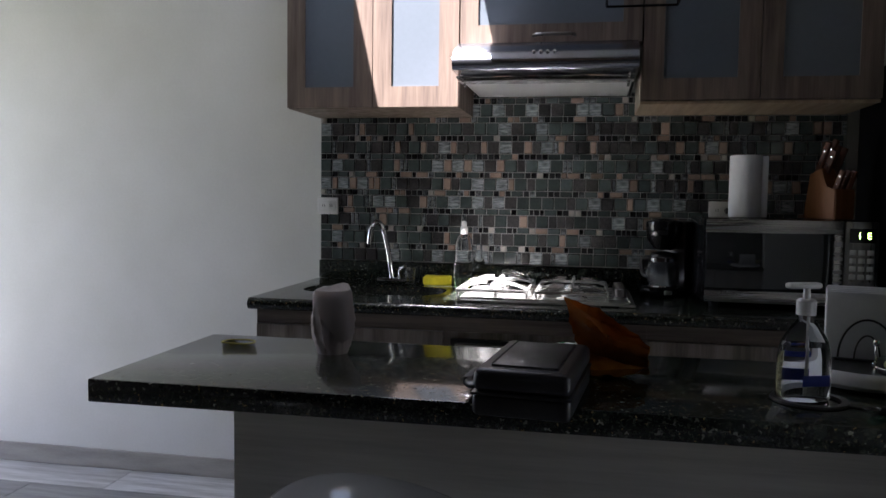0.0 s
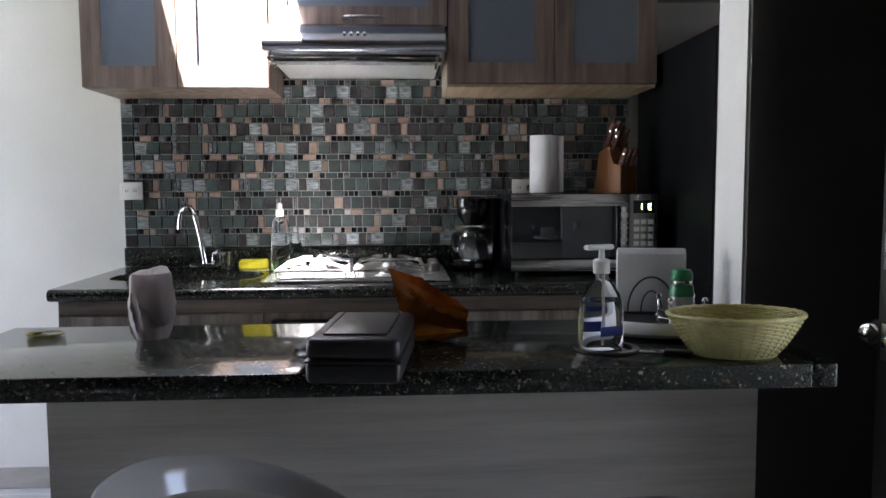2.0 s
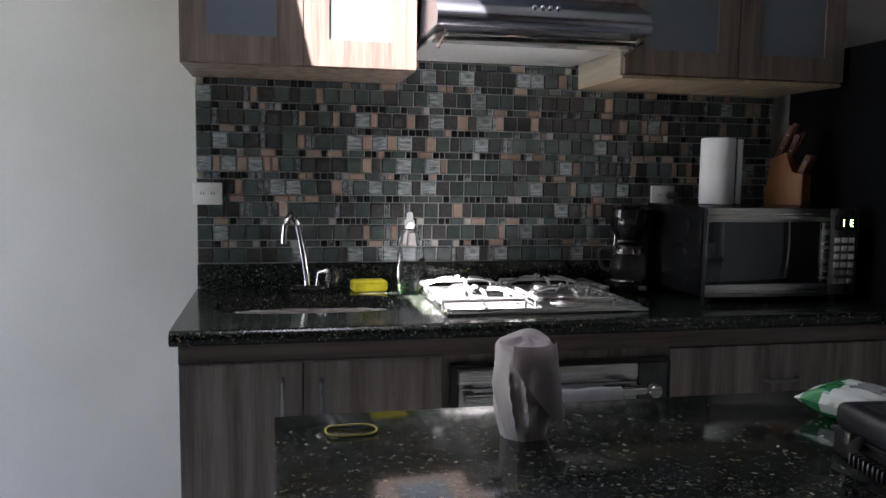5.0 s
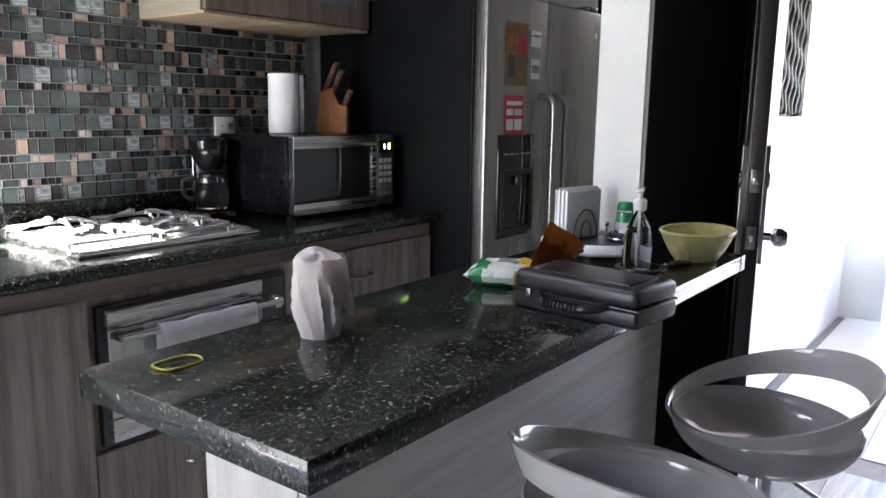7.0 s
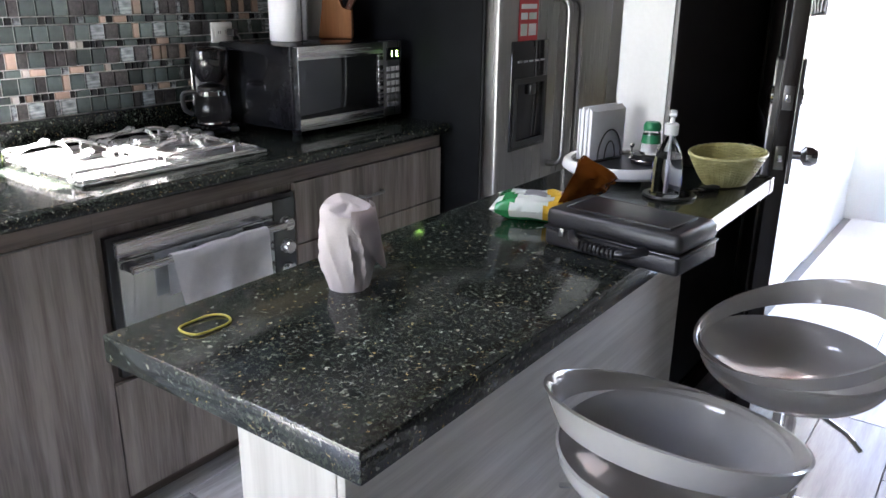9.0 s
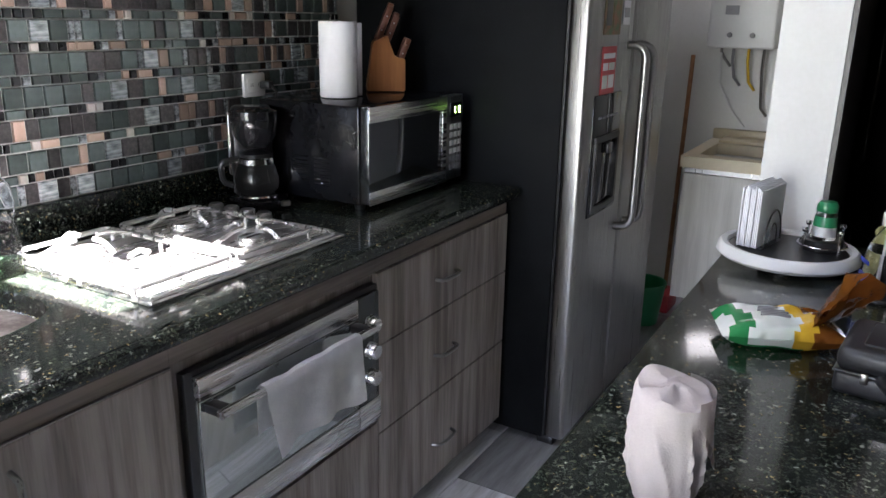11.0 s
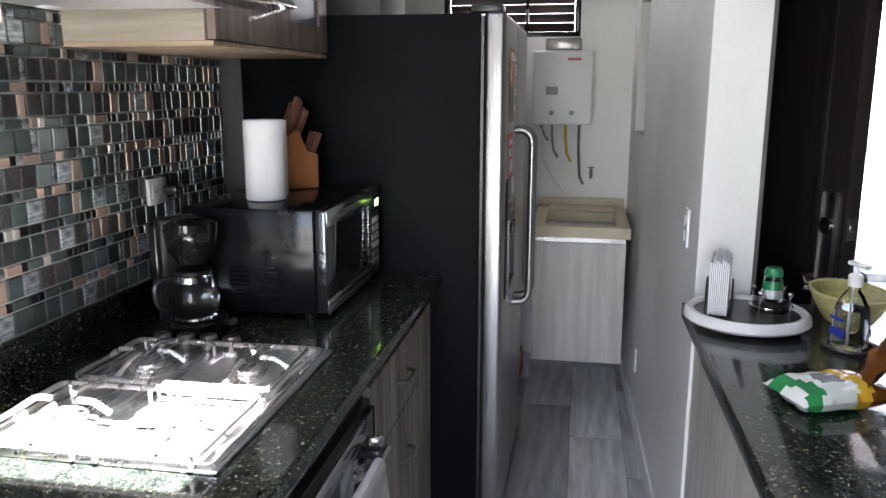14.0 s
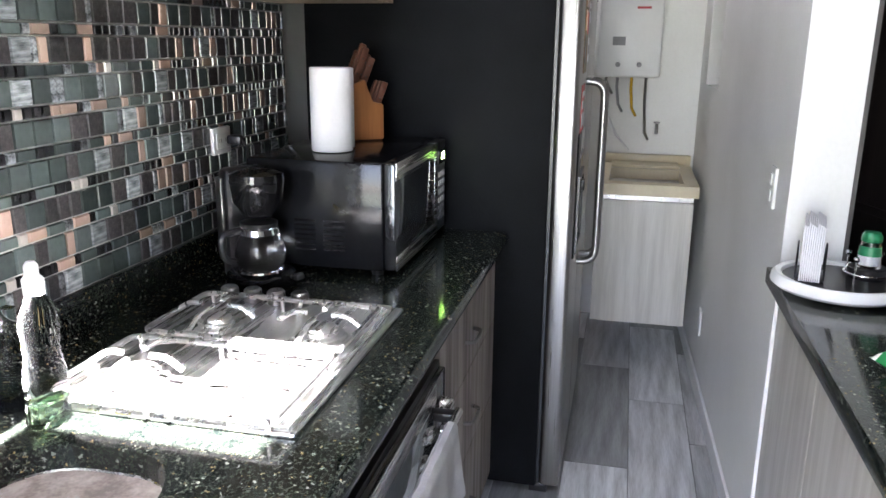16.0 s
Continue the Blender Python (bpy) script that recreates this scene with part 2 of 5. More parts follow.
M_TERRACOTTA = mat("terracotta_soffit", (0.30, 0.10, 0.05), 0.6, 0, (0.20, 0.07, 0.035), 6)
M_LEAF = mat("leaf_green", (0.085, 0.11, 0.06), 0.6, 0, (0.05, 0.07, 0.035), 6, vary=0.3)
M_BROWNART = mat("dark_carved_art", (0.08, 0.07, 0.065), 0.4, 0, (0.04, 0.035, 0.03), 20, (1, 1, 1), 0.5, 60)
M_POSTER = mat("printed_flyer", (0.30, 0.10, 0.05), 0.5, 0, (0.10, 0.16, 0.07), 26, (1, 1, 1), 0, 60)

# ---- mesh tools ----


def link(name, bm, material, parent=None, smooth=False):
    me = bpy.data.meshes.new(name)
    bmesh.ops.recalc_face_normals(bm, faces=bm.faces)
    bm.to_mesh(me)
    bm.free()
    me.materials.append(material)
    if smooth:
        me.polygons.foreach_set("use_smooth", [True] * len(me.polygons))
        me.set_sharp_from_angle(angle=radians(40))
    ob = new(name, me)
    if parent:
        ob.parent = parent
    return ob


def part(name, bm, material, parent, label="", smooth=True):
    ob = link(name, bm, material, parent, smooth)
    return tagged(ob, label) if label else ob


def thing(name, at, label, category, group="", rz=0.0):
    ob = new(name)
    ob.empty_display_size = 0.1
    ob.matrix_world = pose(*at, 0, 0, rz)
    return tagged(ob, label, category, group)


def structure(name, bm, material, label, category):
    return tagged(link(name, bm, material, None, False), label, category, "", "structure")


def add_box(bm, lo, hi, bevel=0.0, m=None, seg=2):
    c = [(a + b) / 2 for a, b in zip(lo, hi)]
    d = [max(b - a, 1e-4) for a, b in zip(lo, hi)]
    r = bmesh.ops.create_cube(bm, size=1, matrix=Matrix.Translation(c) @ Matrix.Diagonal((*d, 1)))
    vs = r["verts"]
    if bevel:
        es = list({e for v in vs for e in v.link_edges})
        g = bmesh.ops.bevel(bm, geom=es, offset=bevel, segments=seg, affect="EDGES", profile=0.5)
        vs = list({v for f in g["faces"] for v in f.verts} | {v for v in vs if v.is_valid})
    if m is not None:
        bmesh.ops.transform(bm, matrix=m, verts=vs)
    return bm


def box(lo, hi, bevel=0.0, m=None, seg=2):
    return add_box(bmesh.new(), lo, hi, bevel, m, seg)


def add_lathe(bm, profile, n=32, m=Matrix(), sx=1.0, sy=1.0):
    """A profile of (radius, height) turned about z."""
    rings = []
    for r, z in profile:
        if r < 1e-5:
            rings.append([bm.verts.new(m @ Vector((0, 0, z)))])
        else:
            rings.append([bm.verts.new(m @ Vector((sx * r * math.cos(2 * math.pi * i / n), sy * r * math.sin(2 * math.pi * i / n), z))) for i in range(n)])
    for a, b in zip(rings, rings[1:]):
        for i in range(n):
            j = (i + 1) % n
            if len(a) == 1 and len(b) > 1:
                bm.faces.new((a[0], b[i], b[j]))
            elif len(b) == 1 and len(a) > 1:
                bm.faces.new((a[i], a[j], b[0]))
            elif len(a) > 1:
                bm.faces.new((a[i], a[j], b[j], b[i]))
    return bm


def lathe(profile, n=32, m=Matrix(), sx=1.0, sy=1.0):
    return add_lathe(bmesh.new(), profile, n, m, sx, sy)


def add_tube(bm, pts, r, n=10, closed=False):
    """A round bar through the points."""
    pts = [Vector(p) for p in pts]
    k = len(pts)
    rings = []
    up = None
    for i, p in enumerate(pts):
        a = pts[(i - 1) % k] if (closed or i > 0) else p
        b = pts[(i + 1) % k] if (closed or i < k - 1) else p
        d = (b - a).normalized()
        if up is None:
            up = d.orthogonal().normalized()
        up = (up - d * up.dot(d)).normalized()
        side = d.cross(up)
        rings.append([bm.verts.new(p + r * (up * math.cos(2 * math.pi * j / n) + side * math.sin(2 * math.pi * j / n))) for j in range(n)])
    for i in range(k if closed else k - 1):
        a, b = rings[i], rings[(i + 1) % k]
        for j in range(n):
            bm.faces.new((a[j], a[(j + 1) % n], b[(j + 1) % n], b[j]))
    if not closed:
        bm.faces.new(rings[0])
        bm.faces.new(rings[-1])
    return bm


def tube(pts, r, n=10, closed=False):
    return add_tube(bmesh.new(), pts, r, n, closed)


def bend(pts, radius=0.02, steps=5):
    """The points with their corners rounded."""
    pts = [Vector(p) for p in pts]
    out = [pts[0]]
    for a, b, c in zip(pts, pts[1:], pts[2:]):
        p, q = b + (a - b).normalized() * radius, b + (c - b).normalized() * radius
        for i in range(steps + 1):
            s = i / steps
            out.append((1 - s) ** 2 * p + 2 * s * (1 - s) * b + s * s * q)
    return out + [pts[-1]]


def wall_with_hole(axis, at, thick, lo, hi, holes):
    """A slab normal to the axis x, y or z, from lo to hi in its two other axes, with rectangular openings."""
    us = sorted({lo[0], hi[0], *(h[0] for h in holes), *(h[2] for h in holes)})
    vs = sorted({lo[1], hi[1], *(h[1] for h in holes), *(h[3] for h in holes)})
    bm = bmesh.new()
    grid = {}

    def vert(u, v, w):
        k = (u, v, w)
        if k not in grid:
            grid[k] = bm.verts.new({"x": (w, u, v), "y": (u, w, v), "z": (u, v, w)}[axis])
        return grid[k]

    solid = set()
    for i in range(len(us) - 1):
        for j in range(len(vs) - 1):
            cu, cv = (us[i] + us[i + 1]) / 2, (vs[j] + vs[j + 1]) / 2
            if not any(h[0] < cu < h[2] and h[1] < cv < h[3] for h in holes):
                solid.add((i, j))
    for i, j in solid:
        c = [(us[i], vs[j]), (us[i + 1], vs[j]), (us[i + 1], vs[j + 1]), (us[i], vs[j + 1])]
        for w in (at, at + thick):
            bm.faces.new([vert(u, v, w) for u, v in c])
        for (di, dj), (p, q) in {(0, -1): (0, 1), (1, 0): (1, 2), (0, 1): (2, 3), (-1, 0): (3, 0)}.items():
            if (i + di, j + dj) not in solid:
                bm.faces.new([vert(*c[p], at), vert(*c[q], at), vert(*c[q], at + thick), vert(*c[p], at + thick)])
    return bm

# ---- the large structure ----
TOP = 2.6
SKEW = 0.03  # the passage narrows towards the laundry
structure("wall_north", wall_with_hole("y", 4.40, 0.15, (-2.75, 0), (4.1, TOP), []), M_WALL, "plain white painted kitchen wall", "wall")
structure("wall_west", wall_with_hole("x", -2.75, 0.15, (-2.2, 0), (4.40, TOP), [(3.0, 0.0, 4.25, 2.1)]), M_WALL, "white painted living-room wall with a glazed door opening", "wall")
# never in view; dark paint chosen so less light bounces onto the kitchen fronts
structure("wall_south", wall_with_hole("y", -2.2, 0.15, (-2.6, 0), (2.75, TOP), []), M_DARKWALL, "unseen living-room wall, kept dark to cut bounce light", "wall")
structure("wall_entrance", wall_with_hole("x", 2.75, 0.15, (-2.2, 0), (2.79, TOP), [(1.90, 0.0, 2.74, 2.06)]), M_WALL, "white wall with the open entrance doorway", "wall")
bm = wall_with_hole("y", 2.797, 0.143, (1.83, 0), (4.1, TOP), [(3.28, 1.27, 3.70, 1.88)])
for v in bm.verts:
    if v.co.y > 2.9:
        v.co.y += SKEW * (v.co.x - 1.83)
structure("wall_laundry_side", bm, M_WALL, "white painted wall between entrance and laundry passage", "wall")
structure("wall_laundry_skin", box((1.834, 2.785, 0), (2.745, 2.796, TOP)), M_DARKWALL, "dark satin painted face of the partition wall", "wall")
structure("wall_laundry_end", wall_with_hole("x", 3.95, 0.15, (2.94, 0), (4.40, TOP), [(3.28, 1.74, 4.0, 2.07)]), M_WALL, "white painted end wall of the laundry passage", "wall")
# out of view; opening outline back-projected from the sun patches on cabinet and hob
structure("ceiling", wall_with_hole("z", TOP, 0.12, (-2.75, 2.79), (2.9, 4.55), [(0.24, 3.33, 0.60, 3.70), (0.11, 3.70, 0.60, 4.0)]), M_CEIL, "unseen white ceiling, skylight opening stepped to shape the sun patches", "ceiling")
# added out of view: a dark ceiling that soaks up the room's fill light
structure("ceiling_living", box((-2.75, -2.2, TOP), (2.9, 2.787, TOP + 0.12)), M_DARKWOOD, "unseen living-room ceiling, dark timber to hold down fill light", "ceiling")
structure("soffit_beam", box((2.13, 3.99, 1.95), (3.95, 4.40, TOP)), M_WALL, "white boxed-in beam above the fridge", "beam")
roof = box((2.9, 2.80, TOP + 0.10), (4.1, 4.55, TOP + 0.14))
structure("ceiling_laundry", roof, M_DARKWOOD, "dark stained timber roof boarding over the laundry", "ceiling")
for i, x in enumerate((2.55, 2.98, 3.4, 3.82)):
    m = Matrix.Translation((x, 3.65, 2.30)) @ Matrix.Rotation(radians(-8.5), 4, "X")
    bm = box((-0.06, -0.71, -0.08), (0.06, 0.71, 0.12), 0.006)
    bmesh.ops.transform(bm, matrix=m, verts=bm.verts)
    structure("rafter", bm, M_DARKWOOD, "dark stained roof rafter over the laundry", "rafter")

structure("ground", box((-60, -60, -0.30), (60, 60, -0.20)), M_LEAF, "green garden ground far outside", "ground")
structure("floor", box((-2.75, -2.2, -0.12), (4.1, 4.55, -0.008)), M_GROUT, "grey wood-look tiled floor", "floor")
structure("terrace_floor", box((2.9, -1.5, -0.19), (6.6, 2.796, -0.012)), M_GROUT, "pale tiled terrace outside the entrance", "floor")
structure("baseboard", box((-2.6, 4.386, 0), (0.02, 4.399, 0.085), 0.002), M_SKIRT, "grey wood-look tiled skirting", "baseboard")
bm = box((1.85, 2.942, 0), (3.94, 2.953, 0.075), 0.002)
for v in bm.verts:
    v.co.y += SKEW * (v.co.x - 1.83)
structure("baseboard_laundry", bm, M_WHITEPL, "white skirting along the passage", "baseboard")
structure("baseboard_entrance", box((1.84, 2.772, 0), (2.74, 2.784, 0.085), 0.002), M_BLACKMETAL, "dark skirting below the dark wall", "baseboard")

# the living-room window
win = tagged(new("window_1"), "white framed glazed living-room door", "window", "", "structure")
for lo, hi in (((-2.72, 3.0, 0.0), (-2.66, 3.05, 2.1)), ((-2.72, 4.2, 0.0), (-2.66, 4.25, 2.1)), ((-2.72, 3.05, 2.05), (-2.66, 4.2, 2.1)), ((-2.72, 3.05, 0.0), (-2.66, 4.2, 0.05)), ((-2.72, 3.60, 0.05), (-2.66, 3.64, 2.05))):
    part("window_frame", box(lo, hi, 0.004), M_WHITEPL, win)

# the laundry louvre window
lou = tagged(new("window_2"), "dark louvred window high in the laundry wall", "window", "", "structure")
for lo, hi in (((3.96, 3.28, 1.74), (4.03, 3.31, 2.07)), ((3.96, 3.97, 1.74), (4.03, 4.0, 2.07)), ((3.96, 3.31, 2.045), (4.03, 3.97, 2.07)), ((3.96, 3.31, 1.74), (4.03, 3.97, 1.765)), ((3.958, 3.55, 1.765), (4.02, 3.565, 2.045))):
    part("window_frame", box(lo, hi, 0.002), M_BLACKMETAL, lou)
for i in range(6):
    z = 1.79 + i * 0.047
    m = Matrix.Translation((3.995, 3.64, z)) @ Matrix.Rotation(radians(50), 4, "Y")
    part("slat", box((-0.026, -0.327, -0.003), (0.026, 0.327, 0.003), 0.001, m), M_DARKWOOD, lou)

win3 = tagged(new("window_3"), "dark window with wrought grille and white reveal in the passage", "window", "", "structure")
part("pane", box((3.30, 2.835, 1.29), (3.68, 2.841, 1.86)), M_BLACKGLOSS, win3, "dark pane")
for lo, hi in (((3.281, 2.825, 1.271), (3.30, 2.85, 1.879)), ((3.68, 2.825, 1.271), (3.699, 2.85, 1.879)), ((3.30, 2.825, 1.86), (3.68, 2.85, 1.879)), ((3.30, 2.825, 1.271), (3.68, 2.85, 1.29))):
    part("window_frame", box(lo, hi, 0.002), M_BLACKMETAL, win3)

for i in range(6):
    x = 3.32 + i * 0.068
    part("grille_strand", tube([(x + 0.022 * math.sin(j * 1.3 + i), 2.807, 1.285 + j * 0.0293) for j in range(21)], 0.011, 8), M_BROWNART, win3, "dark wrought grille bar")

# the entrance door, standing half open, and its frame
jamb = tagged(new("door_frame"), "dark stained entrance door frame", "door frame", "", "structure")
for lo, hi in (((2.738, 2.742, 0), (2.908, 2.782, 2.10)), ((2.738, 1.862, 0), (2.908, 1.898, 2.10)), ((2.738, 1.898, 2.062), (2.908, 2.742, 2.10))):
    part("frame_member", box(lo, hi, 0.004), M_DOOR, jamb)
door = tagged(thing("door_1", (2.715, 2.765, 0.0), "dark stained panelled entrance door standing half open", "door", "", 0), kind="structure")
door.matrix_world = pose(2.715, 2.765, 0, 0, 0, 198.3)
W = 0.785
part("leaf", box((0, -0.022, 0.012), (W, 0.022, 1.985), 0.003), M_DOOR, door)
for face in (-1, 1):
    for z0, z1 in ((0.16, 0.80), (0.98, 1.84)):
        bm = bmesh.new()
        y = face * 0.022
        for lo, hi in (((0.11, z0), (0.135, z1)), ((W - 0.135, z0), (W - 0.11, z1)), ((0.135, z0), (W - 0.135, z0 + 0.025)), ((0.135, z1 - 0.025), (W - 0.135, z1))):
            add_box(bm, (lo[0], min(y, y + face * 0.008), lo[1]), (hi[0], max(y, y + face * 0.008), hi[1]), 0.003)
        part("moulding", bm, M_DOOR, door)
    bm = box((W - 0.092, -0.003 + face * 0.026, 0.86), (W - 0.028, 0.003 + face * 0.026, 1.20), 0.012)
    esc = part("escutcheon", bm, M_STEEL, door, "brushed steel plate")
    tilt = Matrix.Rotation(radians(-90 * face), 4, "X")
    for z, prof in ((0.94, [(0, 0), (0.013, 0), (0.013, 0.03), (0.028, 0.042), (0.030, 0.058), (0.022, 0.072), (0, 0.075)]), (1.10, [(0, 0), (0.026, 0), (0.024, 0.014), (0.012, 0.02), (0, 0.022)])):
        part("knob" if z < 1 else "lock_cylinder", lathe(prof, 24, Matrix.Translation((W - 0.06, face * 0.027, z)) @ tilt), M_CHROME, door)
for z in (0.94, 1.10):
    part("latch_plate", box((W - 0.001, -0.013, z - 0.032), (W + 0.003, 0.013, z + 0.032), 0.001), M_STEEL, door)
    part("latch", box((W + 0.002, -0.007, z - 0.01), (W + 0.010, 0.007, z + 0.01), 0.002), M_CHROME, door)
for z in (0.25, 1.0, 1.75):
    part("hinge", lathe([(0, -0.045), (0.008, -0.045), (0.008, 0.045), (0, 0.045)], 12, Matrix.Translation((-0.004, 0.026, z))), M_STEEL, door)

# ---- the terrace outside ----
structure("terrace_far_wall", box((5.2, 2.55, -0.19), (5.32, 4.2, 2.9)), M_WALL, "white far wall of the terrace", "wall")
structure("terrace_link_wall", box((4.1, 2.80, -0.19), (5.2, 2.92, 2.9)), M_WALL, "white terrace wall", "wall")
structure("terrace_parapet", box((6.45, -1.5, -0.19), (6.6, 2.5, 0.5)), M_WALL, "low white terrace parapet", "wall")
step = thing("planter_bench", (4.9, 1.9, 0), "pale masonry bench on the terrace", "bench")
part("bench_body", box((-0.25, -0.9, -0.012), (0.25, 0.55, 0.34), 0.02), M_WALL, step)
part("bench_top", box((-0.28, -0.93, 0.341), (0.28, 0.58, 0.39), 0.015), M_SKIRT, step)
pergola = thing("terrace_eave", (3.6, 1.2, 2.35), "terracotta coloured eave with white battens", "roof eave")
part("boarding", box((-0.65, -2.6, 0.06), (2.6, 1.55, 0.10)), M_TERRACOTTA, pergola)
for i in range(7):
    part("batten", box((-0.6 + i * 0.45, -2.6, 0.0), (-0.54 + i * 0.45, 1.54, 0.058), 0.004), M_WHITEPL, pergola)
rail = thing("terrace_railing", (6.52, 0, 0.5), "white metal railing on the terrace parapet", "railing")
part("top_rail", box((-0.02, -1.5, 0.47), (0.02, 2.5, 0.51), 0.006), M_WHITEPL, rail)
for i in range(34):
    y = -1.44 + i * 0.118
    part("baluster", box((-0.008, y - 0.008, 0.0), (0.008, y + 0.008, 0.47)), M_WHITEPL, rail, "", False)

# ---- base cabinets, worktop ----
worktop = thing("worktop", (0, 0, 0), "polished dark green speckled granite worktop with upstand", "worktop")
SX0, SX1, SY0, SY1 = 0.10, 0.64, 3.87, 4.17


def slab_with_oval(x0, x1, y0, y1, z0, z1, cx, cy, rx, ry, n=48, p=3.2):
    """A slab with a rounded oblong cut-out."""
    bm = bmesh.new()

    def ring(f, z):
        return [bm.verts.new((*f(2 * math.pi * i / n), z)) for i in range(n)]

    def oval(a):
        c, s = math.cos(a), math.sin(a)
        k = (abs(c) ** p + abs(s) ** p) ** (-1 / p)
        return cx + rx * k * c, cy + ry * k * s

    def rect(a):
        c, s = math.cos(a), math.sin(a)
        t = min(((x1 - cx) if c > 0 else (x0 - cx)) / c if abs(c) > 1e-9 else 9e9, ((y1 - cy) if s > 0 else (y0 - cy)) / s if abs(s) > 1e-9 else 9e9)
        return cx + t * c, cy + t * s

    ot, ob_, it, ib = ring(rect, z1), ring(rect, z0), ring(oval, z1), ring(oval, z0)
    for i in range(n):
        j = (i + 1) % n
        for a, b in ((ot, it), (it, ib), (ib, ob_), (ob_, ot)):
            bm.faces.new((a[i], a[j], b[j], b[i]))
    return bm


part("slab", slab_with_oval(0.03, 0.69, 3.69, 4.396, 0.862, 0.90, 0.37, 4.03, 0.26, 0.148), M_GRANITE, worktop, smooth=False)
part("slab", box((0.6905, 3.69, 0.862), (2.055, 4.396, 0.90), 0.0), M_GRANITE, worktop, smooth=False)
part("front_edge", tube([(0.03, 3.692, 0.881), (2.055, 3.692, 0.881)], 0.0185, 16), M_GRANITE, worktop)
part("upstand", box((0.03, 4.372, 0.9005), (2.055, 4.397, 0.975), 0.003), M_GRANITE, worktop)

sink = thing("kitchen_sink", (0.37, 4.03, 0.885), "oval stainless steel undermount kitchen sink", "sink")


def oval_shell(levels, n=48, p=3.2):
    bm = bmesh.new()
    rings = []
    for rx, ry, z in levels:
        r = []
        for i in range(n):
            a = 2 * math.pi * i / n
            c, s = math.cos(a), math.sin(a)
            k = (abs(c) ** p + abs(s) ** p) ** (-1 / p)
            r.append(bm.verts.new((rx * k * c, ry * k * s, z)))
        rings.append(r)
    for a, b in zip(rings, rings[1:]):
        for i in range(n):
            bm.faces.new((a[i], a[(i + 1) % n], b[(i + 1) % n], b[i]))
    bm.faces.new(rings[-1])
    return bm


part("bowl", oval_shell([(0.275, 0.163, -0.024), (0.262, 0.150, -0.024), (0.258, 0.146, -0.03), (0.245, 0.135, -0.14), (0.22, 0.115, -0.16)]), M_STEEL_H, sink)
part("drain", lathe([(0, -0.156), (0.03, -0.156), (0.036, -0.159), (0.036, -0.162)], 24), M_CHROME, sink)

FRONT = 3.715


def handle(parent, x, y, z, vertical, length=0.11):
    h = length / 2
    if vertical:
        pts = [(x, y, z - h), (x, y - 0.024, z - h + 0.008), (x, y - 0.028, z), (x, y - 0.024, z + h - 0.008), (x, y, z + h)]
    else:
        pts = [(x - h, y, z), (x - h + 0.008, y - 0.024, z), (x, y - 0.028, z), (x + h - 0.008, y - 0.024, z), (x + h, y, z)]
    part("handle", tube(bend(pts, 0.01, 3), 0.0055, 8), M_STEEL, parent, "brushed steel bow handle")


def base_unit(name, x0, x1, fronts, label, side=None):
    c = thing(name, (0, 0, 0), label, "cabinet", "base cabinets")
    part("carcass", box((x0, FRONT + 0.02, 0.075), (x1, 4.395, 0.858)), M_LOWER, c, "", False)
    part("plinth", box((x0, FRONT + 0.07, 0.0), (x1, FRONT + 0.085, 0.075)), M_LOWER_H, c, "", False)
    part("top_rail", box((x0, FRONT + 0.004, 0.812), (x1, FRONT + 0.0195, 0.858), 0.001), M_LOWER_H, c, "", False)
    for kind, a, b, z0, z1, hx, hz, vert in fronts:
        f = part(kind, box((a + 0.0018, FRONT - 0.003, z0), (b - 0.0018, FRONT + 0.015, z1), 0.0015), M_LOWER, c, "", False)
        f2 = part("front_edge", box((a + 0.0018, FRONT - 0.002, z1), (b - 0.0018, FRONT + 0.014, z1 + 0.0025)), M_STEEL, f, "thin metal edge strip", False) if kind == "door" else None
        if hx is not None:
            handle(f, hx, FRONT - 0.002, hz, vert)
    return c


base_unit("sink_cabinet", 0.045, 0.685, [("door", 0.045, 0.337, 0.08, 0.81, 0.288, 0.715, True), ("door", 0.337, 0.685, 0.08, 0.81, 0.381, 0.71, True)], "grey-brown laminate sink cabinet with two doors")
oven_cab = base_unit("oven_cabinet", 0.685, 1.318, [("drawer", 0.685, 1.318, 0.08, 0.405, 1.0, 0.30, False)], "grey-brown laminate housing below the built-in oven")
base_unit("drawer_cabinet", 1.318, 2.052, [("drawer", 1.318, 2.052, 0.618, 0.81, 1.655, 0.713, False), ("drawer", 1.318, 2.052, 0.37, 0.614, 1.652, 0.486, False), ("drawer", 1.318, 2.052, 0.08, 0.366, 1.65, 0.20, False)], "grey-brown laminate cabinet with three drawers")

oven = thing("built_in_oven", (1.01, FRONT, 0.42), "built-in stainless oven with reflecting glass door", "oven")
part("surround", box((-0.302, -0.004, 0.0), (0.302, 0.0165, 0.368), 0.002), M_BLACK, oven)
part("glass_door", box((-0.285, -0.020, 0.075), (0.205, -0.005, 0.31), 0.003), mat("mirror_oven_glass", (0.50, 0.53, 0.52), 0.06, 0.9, (0.46, 0.49, 0.48), 3), oven, "mirroring grey glass")
part("lower_trim", box((-0.285, -0.022, 0.012), (0.205, -0.005, 0.073), 0.003), M_STEEL_H, oven)
part("upper_trim", box((-0.285, -0.022, 0.312), (0.205, -0.005, 0.358), 0.003), M_STEEL_H, oven)
ctrl = part("control_panel", box((0.208, -0.020, 0.012), (0.290, -0.005, 0.358), 0.003), mat("control_glass", (0.12, 0.13, 0.13), 0.08, 0.6), oven, "dark mirroring control strip")
part("panel_trim", box((0.206, -0.023, 0.012), (0.292, -0.0202, 0.075), 0.001), M_STEEL_H, ctrl)
